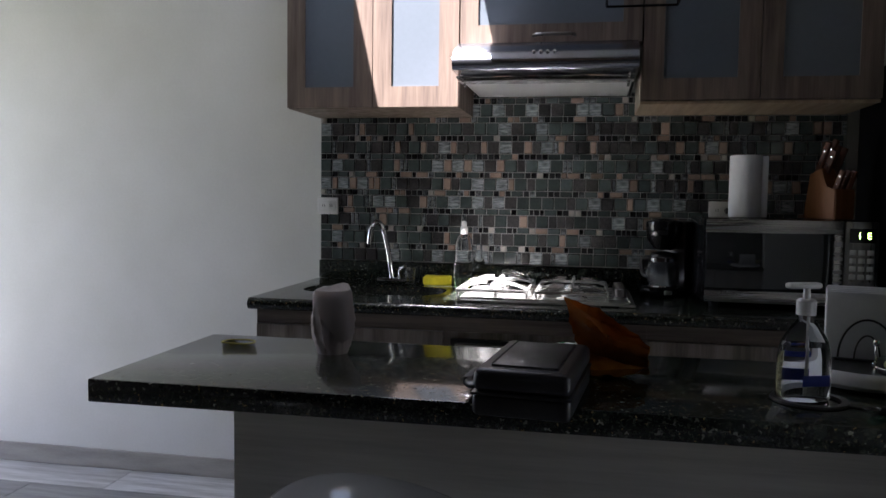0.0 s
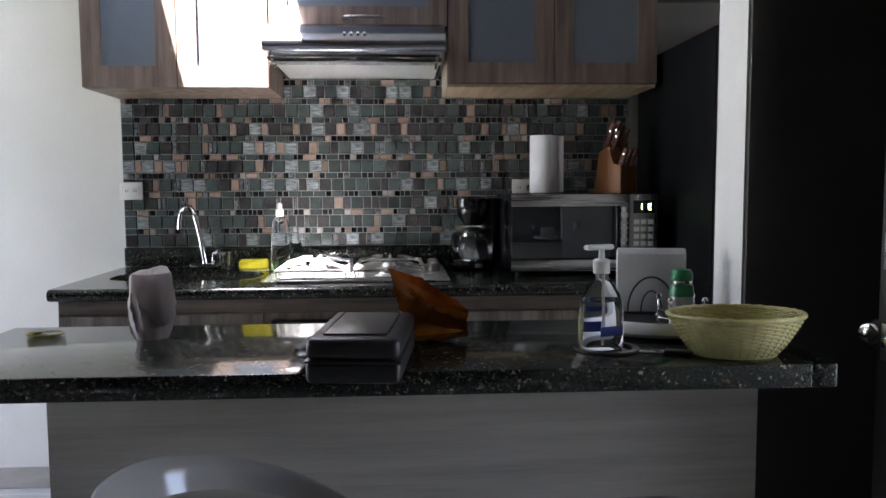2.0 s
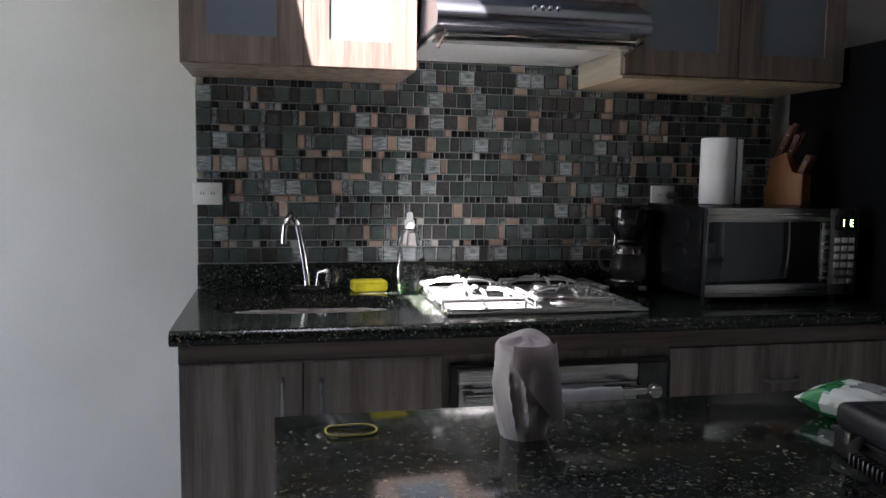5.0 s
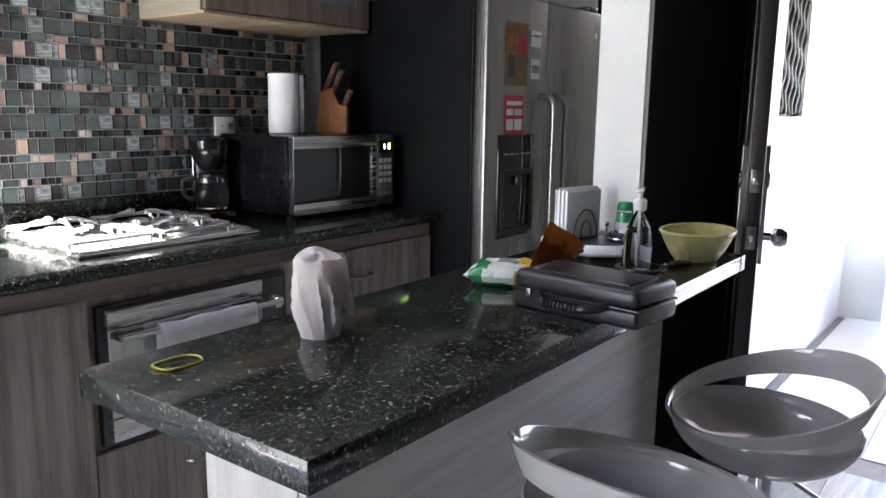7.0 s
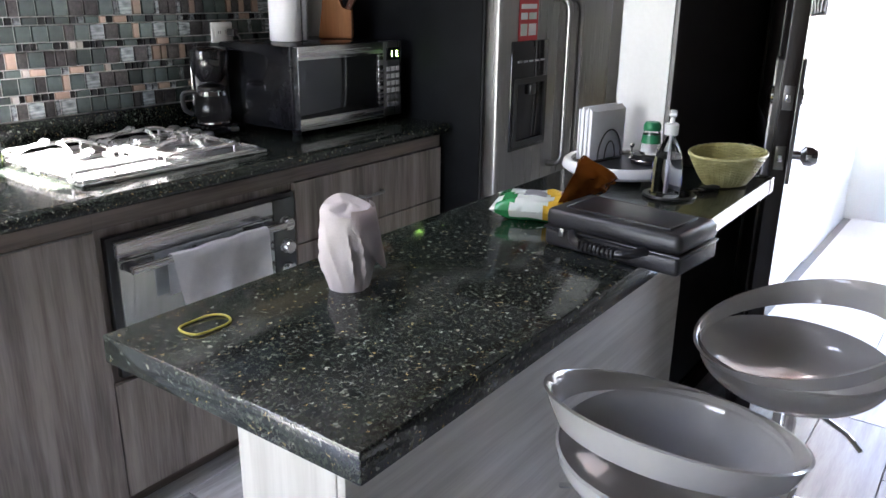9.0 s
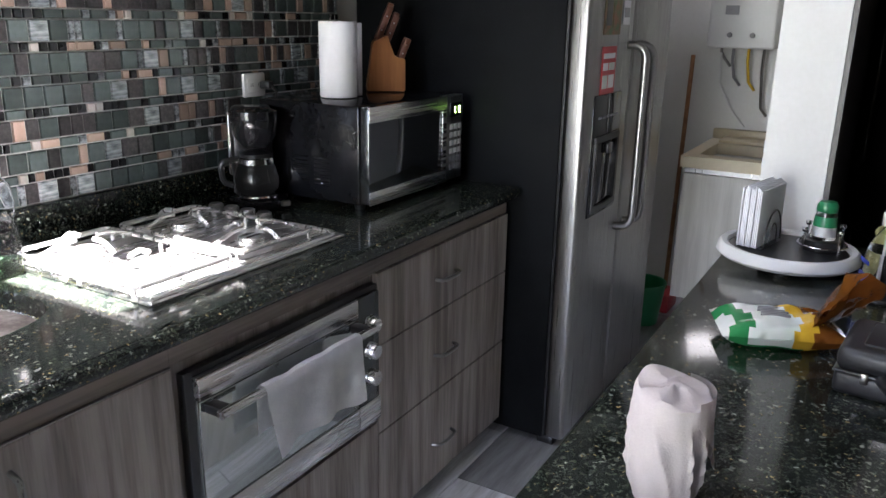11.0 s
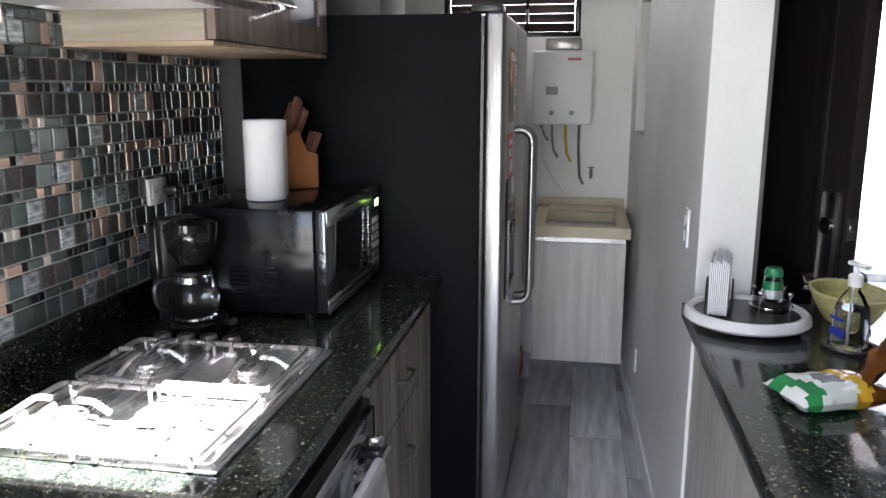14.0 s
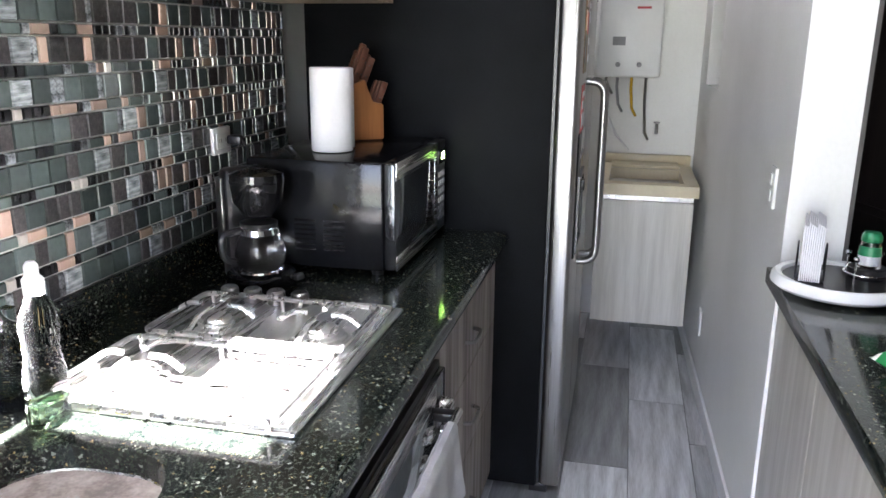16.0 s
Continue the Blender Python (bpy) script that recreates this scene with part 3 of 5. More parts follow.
for z in (0.145, 0.215, 0.285):
    part("oven_knob", lathe([(0, 0), (0.021, 0), (0.019, 0.022), (0.016, 0.026), (0, 0.026)], 24, Matrix.Translation((0.248, -0.021, z)) @ Matrix.Rotation(radians(90), 4, "X")), M_STEEL_H, ctrl, "steel turning knob")
for x in (-0.262, 0.185):
    part("handle_bracket", box((x - 0.014, -0.068, 0.285), (x + 0.014, -0.020, 0.305), 0.004), M_BLACK, oven)
part("handle_bar", tube([(-0.28, -0.068, 0.297), (0.205, -0.068, 0.297)], 0.010, 14), M_STEEL_H, oven, "round steel bar")

towel = thing("dish_towel", (0.985, 3.647, 0.717), "white terry dish towel hung over the oven bar", "towel")


def draped(x0, x1, drop_front, drop_back, r, t, n=30, k=22):
    bm = bmesh.new()
    rows = []
    total = drop_front + math.pi * r + drop_back
    for j in range(k + 1):
        s = total * j / k
        row = []
        for i in range(n + 1):
            u = i / n
            x = x0 + (x1 - x0) * u
            if s < drop_front:
                d = drop_front - s
                y, z = -r - 0.010 * (d / drop_front) * (1 + math.sin(u * 13 + d * 9)), -d * (1.0 - 0.24 * u * (0.5 + 0.5 * math.cos(u * 3)))
                x += 0.05 * (d / drop_front) * (0.5 - u) * 0.5
            elif s < drop_front + math.pi * r:
                a = (s - drop_front) / r
                y, z = -r * math.cos(a), r * math.sin(a)
            else:
                d = s - drop_front - math.pi * r
                y, z = r + 0.006 * math.sin(u * 11), -d
            w = noise.noise(Vector((x * 22, s * 22, 1.7))) * 0.004
            row.append(bm.verts.new((x, y - abs(w), z + w)))
        rows.append(row)
    for a, b in zip(rows, rows[1:]):
        for i in range(n):
            bm.faces.new((a[i], a[i + 1], b[i + 1], b[i]))
    bmesh.ops.solidify(bm, geom=bm.faces[:], thickness=t)
    return bm


part("cloth", draped(-0.15, 0.16, 0.14, 0.10, 0.014, 0.004), M_TOWEL, towel)

# ---- hob ----
hob = thing("gas_hob", (1.0, 4.005, 0.90), "four-burner stainless gas hob with wire pan supports", "gas hob")
part("tray", box((-0.287, -0.22, 0.0), (0.287, 0.225, 0.009), 0.004), M_HOB, hob)
part("rim", tube(bend([(-0.275, -0.208, 0.011), (0.275, -0.208, 0.011), (0.275, 0.213, 0.011), (-0.275, 0.213, 0.011), (-0.275, -0.208, 0.011)], 0.03, 5), 0.005, 8), M_HOB, hob)
for x in (-0.175, 0.085):
    for y in (-0.11, 0.11):
        b = part("burner", lathe([(0, 0.010), (0.052, 0.010), (0.050, 0.016), (0.036, 0.018), (0.036, 0.026), (0, 0.026)], 28, Matrix.Translation((x, y, 0))), M_HOB, hob, "cast alloy burner")
        part("burner_cap", lathe([(0, 0.026), (0.031, 0.026), (0.030, 0.032), (0.024, 0.034), (0, 0.034)], 28, Matrix.Translation((x, y, 0))), M_HOB, b)
for x in (-0.175, 0.085):
    bm = tube(bend([(x - 0.115, -0.195, 0.036), (x + 0.115, -0.195, 0.036), (x + 0.115, 0.195, 0.036), (x - 0.115, 0.195, 0.036), (x - 0.115, -0.195, 0.036)], 0.02, 4), 0.0055, 8)
    for y in (-0.11, 0.11):
        for a in range(4):
            c, s = (1, 0, -1, 0)[a], (0, 1, 0, -1)[a]
            far = 0.115 if c else 0.085
            add_tube(bm, bend([(x + c * far, y + s * far, 0.036), (x + c * 0.055, y + s * 0.055, 0.056), (x + c * 0.026, y + s * 0.026, 0.056)], 0.012, 3), 0.0055, 8)
    for cx in (-0.115, 0.115):
        for y in (-0.18, -0.02, 0.02, 0.18):
            add_tube(bm, [(x + cx, y, 0.009), (x + cx, y, 0.036)], 0.0045, 8)
    part("pan_support", bm, M_HOB, hob, "grey wire pan support")
for i in range(4):
    part("hob_knob", lathe([(0, 0.010), (0.020, 0.010), (0.019, 0.036), (0.015, 0.040), (0, 0.040)], 20, Matrix.Translation((0.245, 0.0 + i * 0.055, 0))), M_STEEL, hob, "grey metal turning knob")

# ---- upper cabinets and hood ----


def upper_unit(name, x0, x1, z0, doors, label, front=4.03, knob_x=None):
    c = thing(name, (0, 0, 0), label, "cabinet", "wall cabinets")
    part("carcass", box((x0, front + 0.02, z0), (x1, 4.397, 2.30)), M_UPPER, c, "", False)
    for a, b in doors:
        d = part("door", wall_with_hole("y", front, 0.0185, (a + 0.0015, z0 + 0.002), (b - 0.0015, 2.298), [(a + 0.07, z0 + 0.075, b - 0.072, 2.22)]), M_UPPER, c, "", False)
        part("pane", box((a + 0.069, front + 0.007, z0 + 0.074), (b - 0.071, front + 0.012, 2.221)), M_FROST, d, "pale blue-grey frosted glass", False)
    return c


upper_unit("wall_cabinet", 0.025, 0.668, 1.562, [(0.025, 0.352), (0.352, 0.668)], "brown wood-grain wall cabinet with frosted glass doors")
upper_unit("wall_cabinet", 1.30, 2.055, 1.578, [(1.30, 1.68), (1.68, 2.055)], "shaded brown wood-grain wall cabinet with frosted glass doors")
mid = thing("bridge_cabinet", (0, 0, 0), "short wood-grain cabinet above the cooker hood", "cabinet", "wall cabinets")
part("carcass", box((0.67, 4.05, 1.775), (1.298, 4.397, 2.30)), M_UPPER, mid, "", False)
md = part("door", wall_with_hole("y", 4.03, 0.0185, (0.672, 1.777), (1.296, 2.298), [(0.735, 1.845, 1.232, 2.22)]), M_UPPER, mid, "", False)
part("pane", box((0.734, 4.037, 1.844), (1.233, 4.042, 2.221)), M_FROST, md, "pale blue-grey frosted glass", False)
part("handle", tube(bend([(0.93, 4.03, 1.805), (0.938, 4.008, 1.805), (1.0, 4.004, 1.805), (1.062, 4.008, 1.805), (1.07, 4.03, 1.805)], 0.01, 3), 0.006, 8), M_STEEL, md, "steel bow handle")
shelf = thing("open_shelf_box", (0, 0, 0), "pale cut-laminate shelf box beneath the wall cabinet", "shelf", "")
part("bottom_board", box((1.296, 4.033, 1.566), (2.05, 4.394, 1.5765), 0.001), M_LIGHTWOOD, shelf, "", False)

part("side_board", box((1.2955, 4.052, 1.577), (1.2995, 4.392, 1.77)), wood("pale_cut_laminate", (0.44, 0.39, 0.32), (0.31, 0.27, 0.215), "y", 0.5), shelf, "", False)

hood = thing("cooker_hood", (0.98, 4.0, 1.645), "slim stainless cooker hood with a rounded front edge", "cooker hood")
prof = [(0.385, 0.0), (-0.175, 0.012), (-0.186, 0.022), (-0.190, 0.036), (-0.184, 0.052), (-0.155, 0.078), (-0.07, 0.118), (0.028, 0.126), (0.385, 0.126)]
bm = bmesh.new()
ends = []
for x in (-0.298, 0.298):
    ends.append([bm.verts.new((x, y, z)) for y, z in prof])
    bm.faces.new(ends[-1])
for i in range(len(prof)):
    j = (i + 1) % len(prof)
    bm.faces.new((ends[0][i], ends[0][j], ends[1][j], ends[1][i]))
part("body", bm, M_HOODSTEEL, hood)
part("filter_panel", box((-0.285, -0.08, -0.006), (0.285, 0.37, 0.0045), 0.002), mat("pale_filter", (0.66, 0.67, 0.66), 0.35, 0.35, (0.6, 0.61, 0.6), 80), hood, "pale perforated grease filter")
part("smoke_glass", box((-0.287, -0.165, -0.022), (0.287, -0.06, -0.017), 0.001, Matrix.Rotation(radians(-4), 4, "X")), M_GLASS, hood, "clear pull-down glass visor")
for x in (-0.27, 0.27):
    part("visor_arm", tube([(x, -0.165, 0.0), (x, -0.14, -0.012), (x, -0.07, -0.03)], 0.0045, 8), M_STEEL_H, hood)
for i in range(4):
    part("button", lathe([(0, 0), (0.006, 0), (0.006, 0.006), (0.004, 0.008), (0, 0.008)], 16, Matrix.Translation((-0.033 + i * 0.022, -0.169, 0.066)) @ Matrix.Rotation(radians(48), 4, "X")), M_CHROME, hood)
for x in (-0.2, 0.2):
    part("hood_lamp", lathe([(0, -0.008), (0.022, -0.008), (0.024, -0.004), (0.024, -0.002)], 20, Matrix.Translation((x, 0.33, 0))), M_WHITEPL, hood)

# ---- bar ----
bar = thing("breakfast_bar", (0, 0, 0), "breakfast bar with dark granite top on a pale wood-look panel", "kitchen bar")
part("bar_top", box((0.27, 2.50, 0.868), (1.826, 2.972, 0.91), 0.003), M_GRANITE, bar)
part("bar_top_end", box((1.8265, 2.50, 0.868), (1.87, 2.779, 0.91), 0.003), M_GRANITE, bar)
part("front_panel", box((0.452, 2.70, 0), (1.826, 2.716, 0.8675), 0.001), M_PALE_H, bar, "pale ash wood-look panel", False)
part("end_panel", box((0.450, 2.7165, 0), (0.468, 2.932, 0.8675), 0.001), M_PALE, bar, "", False)
for a, b in ((0.4685, 0.92), (0.921, 1.37), (1.371, 1.826)):
    part("back_panel", box((a, 2.914, 0.002), (b - 0.002, 2.932, 0.867), 0.001), M_PALE, bar, "", False)

# ---- fridge ----
fridge = thing("fridge", (2.078, 3.487, 0.0), "tall side-by-side stainless fridge with black textured sides", "fridge")
part("cabinet_body", box((0.0, 0.0755, 0.03), (0.89, 0.84, 1.695), 0.006), M_FRIDGE, fridge, "black textured side panels")
for name, x0, x1 in (("freezer_door", 0.0, 0.418), ("fridge_door", 0.424, 0.89)):
    d = part(name, box((x0, 0.0, 0.035), (x1, 0.066, 1.70), 0.014, None, 4), M_STEEL, fridge, "brushed stainless door")
    hx = 0.375 if x0 == 0 else 0.475
    part("door_handle", tube(bend([(hx, 0.002, 1.335), (hx, -0.062, 1.335), (hx, -0.062, 0.715), (hx, 0.002, 0.715)], 0.05, 6), 0.013, 14), M_STEEL, d, "long curved steel handle")
    part("hinge_cap", box((x0 + 0.02 if x0 == 0 else x1 - 0.10, 0.012, 1.70), (x0 + 0.10 if x0 == 0 else x1 - 0.02, 0.11, 1.722), 0.006), M_BLACK, fridge)
part("door_gasket", box((0.004, 0.066, 0.04), (0.886, 0.075, 1.69)), M_BLACK, fridge)
disp = part("water_dispenser", box((0.075, -0.006, 0.80), (0.335, 0.02, 1.19), 0.006), M_BLACKGLOSS, fridge, "black water and ice dispenser")
part("dispenser_frame", wall_with_hole("y", -0.012, 0.006, (0.09, 0.815), (0.32, 1.06), [(0.11, 0.835, 0.30, 1.04)]), M_BLACK, disp, "", False)
part("dispenser_spout", box((0.185, -0.022, 1.0), (0.225, -0.006, 1.035), 0.004), M_BLACK, disp)
for i in range(5):
    part("dispenser_key", box((0.11 + i * 0.04, -0.009, 1.115), (0.138 + i * 0.04, -0.005, 1.122)), M_GREYPRINT, disp, "", False)
part("kick_grille", box((0.02, 0.04, 0.0), (0.87, 0.10, 0.033), 0.004), M_BLACK, fridge)
part("badge", lathe([(0, 0), (0.016, 0), (0.015, 0.003), (0, 0.004)], 20, Matrix.Translation((0.83, -0.001, 1.60)) @ Matrix.Rotation(radians(90), 4, "X")), M_CHROME, fridge)


def flyer(name, x0, x1, z0, z1, base, bands, label):
    f = thing(name, (2.078 + x0, 3.4865, z0), label, "fridge magnet")
    part("sheet", box((0, -0.003, 0), (x1 - x0, -0.0008, z1 - z0)), base, f, "", False)
    for a, b, c, d, m in bands:
        w, h = x1 - x0, z1 - z0
        part("print", box((a * w, -0.0042, b * h), (c * w, -0.0031, d * h)), m, f, "", False)


flyer("menu_flyer", 0.11, 0.265, 1.37, 1.60, M_POSTER, [(0.05, 0.84, 0.95, 0.96, M_BAGO), (0.08, 0.55, 0.45, 0.80, M_BAGO), (0.52, 0.50, 0.93, 0.78, M_RED), (0.1, 0.12, 0.42, 0.48, M_BROWNART), (0.5, 0.1, 0.9, 0.42, M_POSTER)], "colourful food flyer stuck to the fridge door")
flyer("red_flyer", 0.115, 0.245, 1.19, 1.335, M_RED, [(0.08, 0.75, 0.9, 0.86, M_PAPER), (0.08, 0.5, 0.42, 0.66, M_PAPER), (0.5, 0.5, 0.9, 0.66, M_BAGW), (0.08, 0.12, 0.42, 0.4, M_BAGW), (0.5, 0.12, 0.9, 0.4, M_PAPER)], "red printed flyer stuck to the fridge door")
flyer("white_note", 0.285, 0.36, 1.52, 1.58, M_PAPER, [(0.1, 0.6, 0.9, 0.75, M_GREYPRINT)], "small white note on the fridge door")
flyer("white_note", 0.29, 0.355, 1.40, 1.475, M_PAPER, [(0.1, 0.3, 0.9, 0.7, M_GREYPRINT)], "small grey printed note on the fridge door")
sb = thing("storage_box", (2.72, 4.1, 1.695), "grey-brown box standing on top of the fridge", "box")
part("box_body", box((-0.20, -0.12, 0.0), (0.20, 0.12, 0.15), 0.006), mat("grey_board", (0.30, 0.28, 0.25), 0.7), sb)
part("box_lid", box((-0.206, -0.126, 0.151), (0.206, 0.126, 0.172), 0.005), mat("grey_board_lid", (0.36, 0.34, 0.31), 0.7), sb)

# ---- microwave and what stands on it ----
mw = thing("microwave", (1.50, 3.885, 0.90), "black microwave oven with steel-trimmed mirror door", "microwave")
part("case", box((0.0, 0.012, 0.018), (0.512, 0.36, 0.285), 0.006), M_BLACKMETAL, mw, "black enamelled case")
part("door", box((0.004, -0.018, 0.022), (0.405, 0.011, 0.283), 0.005), mat("mirror_door_glass", (0.10, 0.105, 0.11), 0.04, 0.75, (0.09, 0.095, 0.1), 2), mw, "dark mirroring glass door")
part("upper_trim", box((0.002, -0.022, 0.243), (0.408, -0.0185, 0.284), 0.001), M_STEEL_H, mw)
part("lower_trim", box((0.002, -0.022, 0.020), (0.408, -0.0185, 0.058), 0.001), M_STEEL_H, mw)
part("side_trim", box((0.382, -0.0215, 0.0585), (0.408, -0.0185, 0.2425), 0.001), M_STEEL_H, mw)
panel = part("control_panel", box((0.411, -0.020, 0.022), (0.511, 0.011, 0.283), 0.004), M_STEEL, mw)
scr = part("display", box((0.425, -0.0235, 0.218), (0.498, -0.0202, 0.262), 0.001), M_BLACKGLOSS, panel)
for i, (a, b) in enumerate(((0.452, 0.4545), (0.476, 0.4785))):
    part("digit_stroke", box((a, -0.0245, 0.231), (b, -0.0237, 0.250)), M_DIGIT, panel, "lit green digit", False)
for z in (0.231, 0.240, 0.249):
    part("digit_stroke", box((0.4786, -0.0245, z - 0.0012), (0.486, -0.0237, z + 0.0012)), M_DIGIT, panel, "", False)
for r in range(6):
    for c in range(3):
        part("key", box((0.427 + c * 0.025, -0.0225, 0.055 + r * 0.025), (0.446 + c * 0.025, -0.0202, 0.071 + r * 0.025), 0.001), M_WHITEPL if r > 1 else M_GREYPRINT, panel)
for i in range(7):
    for j in range(2):
        part("vent_slot", box((-0.0012, 0.11 + j * 0.075, 0.062 + i * 0.012), (0.001, 0.165 + j * 0.075, 0.067 + i * 0.012)), M_BLACKGLOSS, mw, "", False)
for x in (0.04, 0.47):
    for y in (0.04, 0.32):
        part("foot", lathe([(0, 0), (0.014, 0), (0.016, 0.018), (0, 0.018)], 14, Matrix.Translation((x, y, 0))), M_BLACK, mw)
roll = thing("paper_towel_roll", (1.655, 4.08, 1.186), "white paper towel roll standing on the microwave", "paper towel")
part("roll", lathe([(0.019, 0.002), (0.052, 0.002), (0.0535, 0.006), (0.0535, 0.206), (0.052, 0.21), (0.019, 0.21), (0.019, 0.002)], 48), M_PAPER, roll)
part("loose_sheet", box((0.045, -0.038, 0.003), (0.064, -0.034, 0.207), 0.001), M_PAPER, roll)
block = thing("knife_block", (1.93, 4.10, 1.186), "orange-brown wooden knife block filled with knives", "knife block", "", -52)
bm = bmesh.new()
pr = [(-0.065, 0.0), (0.055, 0.0), (0.055, 0.10), (0.02, 0.105), (0.0, 0.17), (-0.045, 0.15)]
e0 = [bm.verts.new((x, -0.05, z)) for x, z in pr]
e1 = [bm.verts.new((x, 0.05, z)) for x, z in pr]
bm.faces.new(e0), bm.faces.new(e1)
for i in range(6):
    bm.faces.new((e0[i], e0[(i + 1) % 6], e1[(i + 1) % 6], e1[i]))
bmesh.ops.bevel(bm, geom=bm.edges[:], offset=0.003, segments=2, affect="EDGES")
part("wooden_block", bm, M_BLOCK, block)
for i, (x, y, l) in enumerate(((-0.03, -0.03, 0.11), (-0.03, 0.0, 0.12), (-0.03, 0.03, 0.10), (0.0, -0.025, 0.08), (0.0, 0.02, 0.09), (0.04, -0.03, 0.07), (0.04, 0.0, 0.07), (0.04, 0.03, 0.07))):
    z = 0.158 if x < 0.02 else 0.10
    d = Vector((0.35, 0.0, 0.93))
    k = part("knife", box((-0.010, -0.007, 0.0), (0.010, 0.007, l), 0.004, Matrix.Translation((x, y, z - 0.004)) @ Matrix.Rotation(radians(22), 4, "Y")), wood("knife_handle", (0.16, 0.06, 0.03), (0.1, 0.035, 0.018), "z") if i == 0 else bpy.data.materials["knife_handle"], block, "dark wooden knife handle")
    for q in (0.3, 0.7):
        part("rivet", lathe([(0, 0), (0.0025, 0), (0.002, 0.001), (0, 0.001)], 8, Matrix.Translation((x, y, z - 0.004)) @ Matrix.Rotation(radians(22), 4, "Y") @ Matrix.Translation((0, -0.007, l * q)) @ Matrix.Rotation(radians(90), 4, "X")), M_CHROME, k)

# ---- coffee maker ----
cof = thing("coffee_maker", (1.40, 4.17, 0.90), "small black drip coffee maker with a glass jug", "coffee maker", "", -40)
part("base", lathe([(0, 0), (0.078, 0), (0.082, 0.006), (0.080, 0.028), (0.072, 0.034), (0, 0.034)], 36), M_BLACKGLOSS, cof)
part("hot_plate", lathe([(0, 0.034), (0.056, 0.034), (0.054, 0.038), (0, 0.038)], 32), M_CHROME, cof)
part("water_tank", box((-0.055, 0.052, 0.0), (0.055, 0.105, 0.27), 0.014), M_BLACK, cof)
part("filter_head", lathe([(0, 0.165), (0.034, 0.165), (0.058, 0.20), (0.064, 0.25), (0.062, 0.265), (0.03, 0.275), (0, 0.276)], 36), M_BLACKGLOSS, cof)
jug = part("jug", lathe([(0, 0.039), (0.045, 0.039), (0.058, 0.055), (0.060, 0.08), (0.052, 0.11), (0.040, 0.135), (0.042, 0.145)], 36), M_GLASS, cof, "round glass coffee jug")
part("jug_lid", lathe([(0.043, 0.140), (0.044, 0.15), (0.02, 0.158), (0, 0.16)], 30), M_BLACK, jug)
part("jug_band", lathe([(0.0465, 0.122), (0.0475, 0.124), (0.0445, 0.136), (0.0435, 0.136)], 30), M_CHROME, jug)
part("jug_handle", tube(bend([(-0.046, 0, 0.135), (-0.095, 0, 0.13), (-0.09, 0, 0.07), (-0.062, 0, 0.062)], 0.02, 4), 0.008, 8), M_BLACK, jug)
part("tank_window", box((-0.0655, 0.06, 0.08), (-0.056, 0.095, 0.25), 0.004), M_STEEL, cof, "silver gauge strip")
part("switch", box((0.03, -0.088, 0.012), (0.055, -0.072, 0.026), 0.003, Matrix.Rotation(radians(20), 4, "Z")), M_STEEL, cof)

# ---- by the sink ----
tap = thing("kitchen_tap", (0.37, 4.27, 0.90), "tall chrome swan-neck kitchen tap", "tap")
part("tap_base", box((-0.055, -0.03, 0.0), (0.055, 0.03, 0.022), 0.009), M_CHROME, tap)
part("spout", tube(bend([(0.0, 0, 0.02), (-0.012, -0.005, 0.12), (-0.035, -0.02, 0.235), (-0.06, -0.06, 0.245), (-0.072, -0.075, 0.19), (-0.072, -0.076, 0.165)], 0.035, 6), 0.010, 14), M_CHROME, tap)
part("tap_lever", tube([(0.03, 0, 0.02), (0.036, -0.01, 0.06), (0.06, -0.03, 0.07)], 0.007, 10), M_CHROME, tap)
cup2 = thing("small_tumbler", (0.445, 4.27, 0.90), "small clear tumbler beside the tap", "glass")
part("wall", lathe([(0, 0), (0.021, 0), (0.027, 0.065), (0.0255, 0.065), (0.0198, 0.004), (0, 0.004)], 28), M_GLASS, cup2)
sp = thing("sponge", (0.56, 4.25, 0.90), "bright yellow kitchen sponge", "sponge", "", 6)
bm = box((-0.055, -0.035, 0.0), (0.055, 0.035, 0.036), 0.010, None, 3)
part("foam", bm, M_YELLOW, sp)
soap = thing("dish_soap_bottle", (0.675, 4.165, 0.90), "clear dish soap bottle with green soap and white cap", "bottle")
S = [(0, 0.001), (0.032, 0.001), (0.036, 0.012), (0.036, 0.08), (0.030, 0.115), (0.034, 0.15), (0.030, 0.185), (0.014, 0.205), (0.013, 0.212)]
part("shell", lathe(S, 32, sy=0.72), M_PET, soap, "clear plastic shell")
part("liquid", lathe([(0, 0.003), (0.030, 0.003), (0.0335, 0.013), (0.0335, 0.040), (0, 0.040)], 32, sy=0.72), M_SOAP, soap, "bright green soap")
part("cap", lathe([(0.0145, 0.205), (0.015, 0.228), (0.010, 0.234), (0.010, 0.248), (0.006, 0.254), (0, 0.255)], 24), M_WHITEPL, soap, "white push-pull cap")
cone = thing("glass_soap_dispenser", (0.72, 4.26, 0.90), "clear glass dispenser by the upstand", "bottle")
part("flask", lathe([(0, 0), (0.04, 0), (0.04, 0.03), (0.020, 0.10), (0.012, 0.14), (0.012, 0.16), (0, 0.165)], 30), M_PET, cone)


def socket(name, at, label, face="y", double=True):
    s = thing(name, at, label, "socket")
    part("plate", box((-0.045, -0.012, -0.035), (0.045, 0.0, 0.035), 0.004), M_WHITEPL, s)
    part("insert", box((-0.034, -0.0145, -0.02), (0.034, -0.0121, 0.02), 0.002), M_WHITEPL, s)
    for cx in (-0.016, 0.016):
        for dx in (-0.004, 0.004):
            part("slot", box((cx + dx - 0.001, -0.0152, -0.004), (cx + dx + 0.001, -0.0146, 0.006)), M_BLACK, s, "", False)
    return s


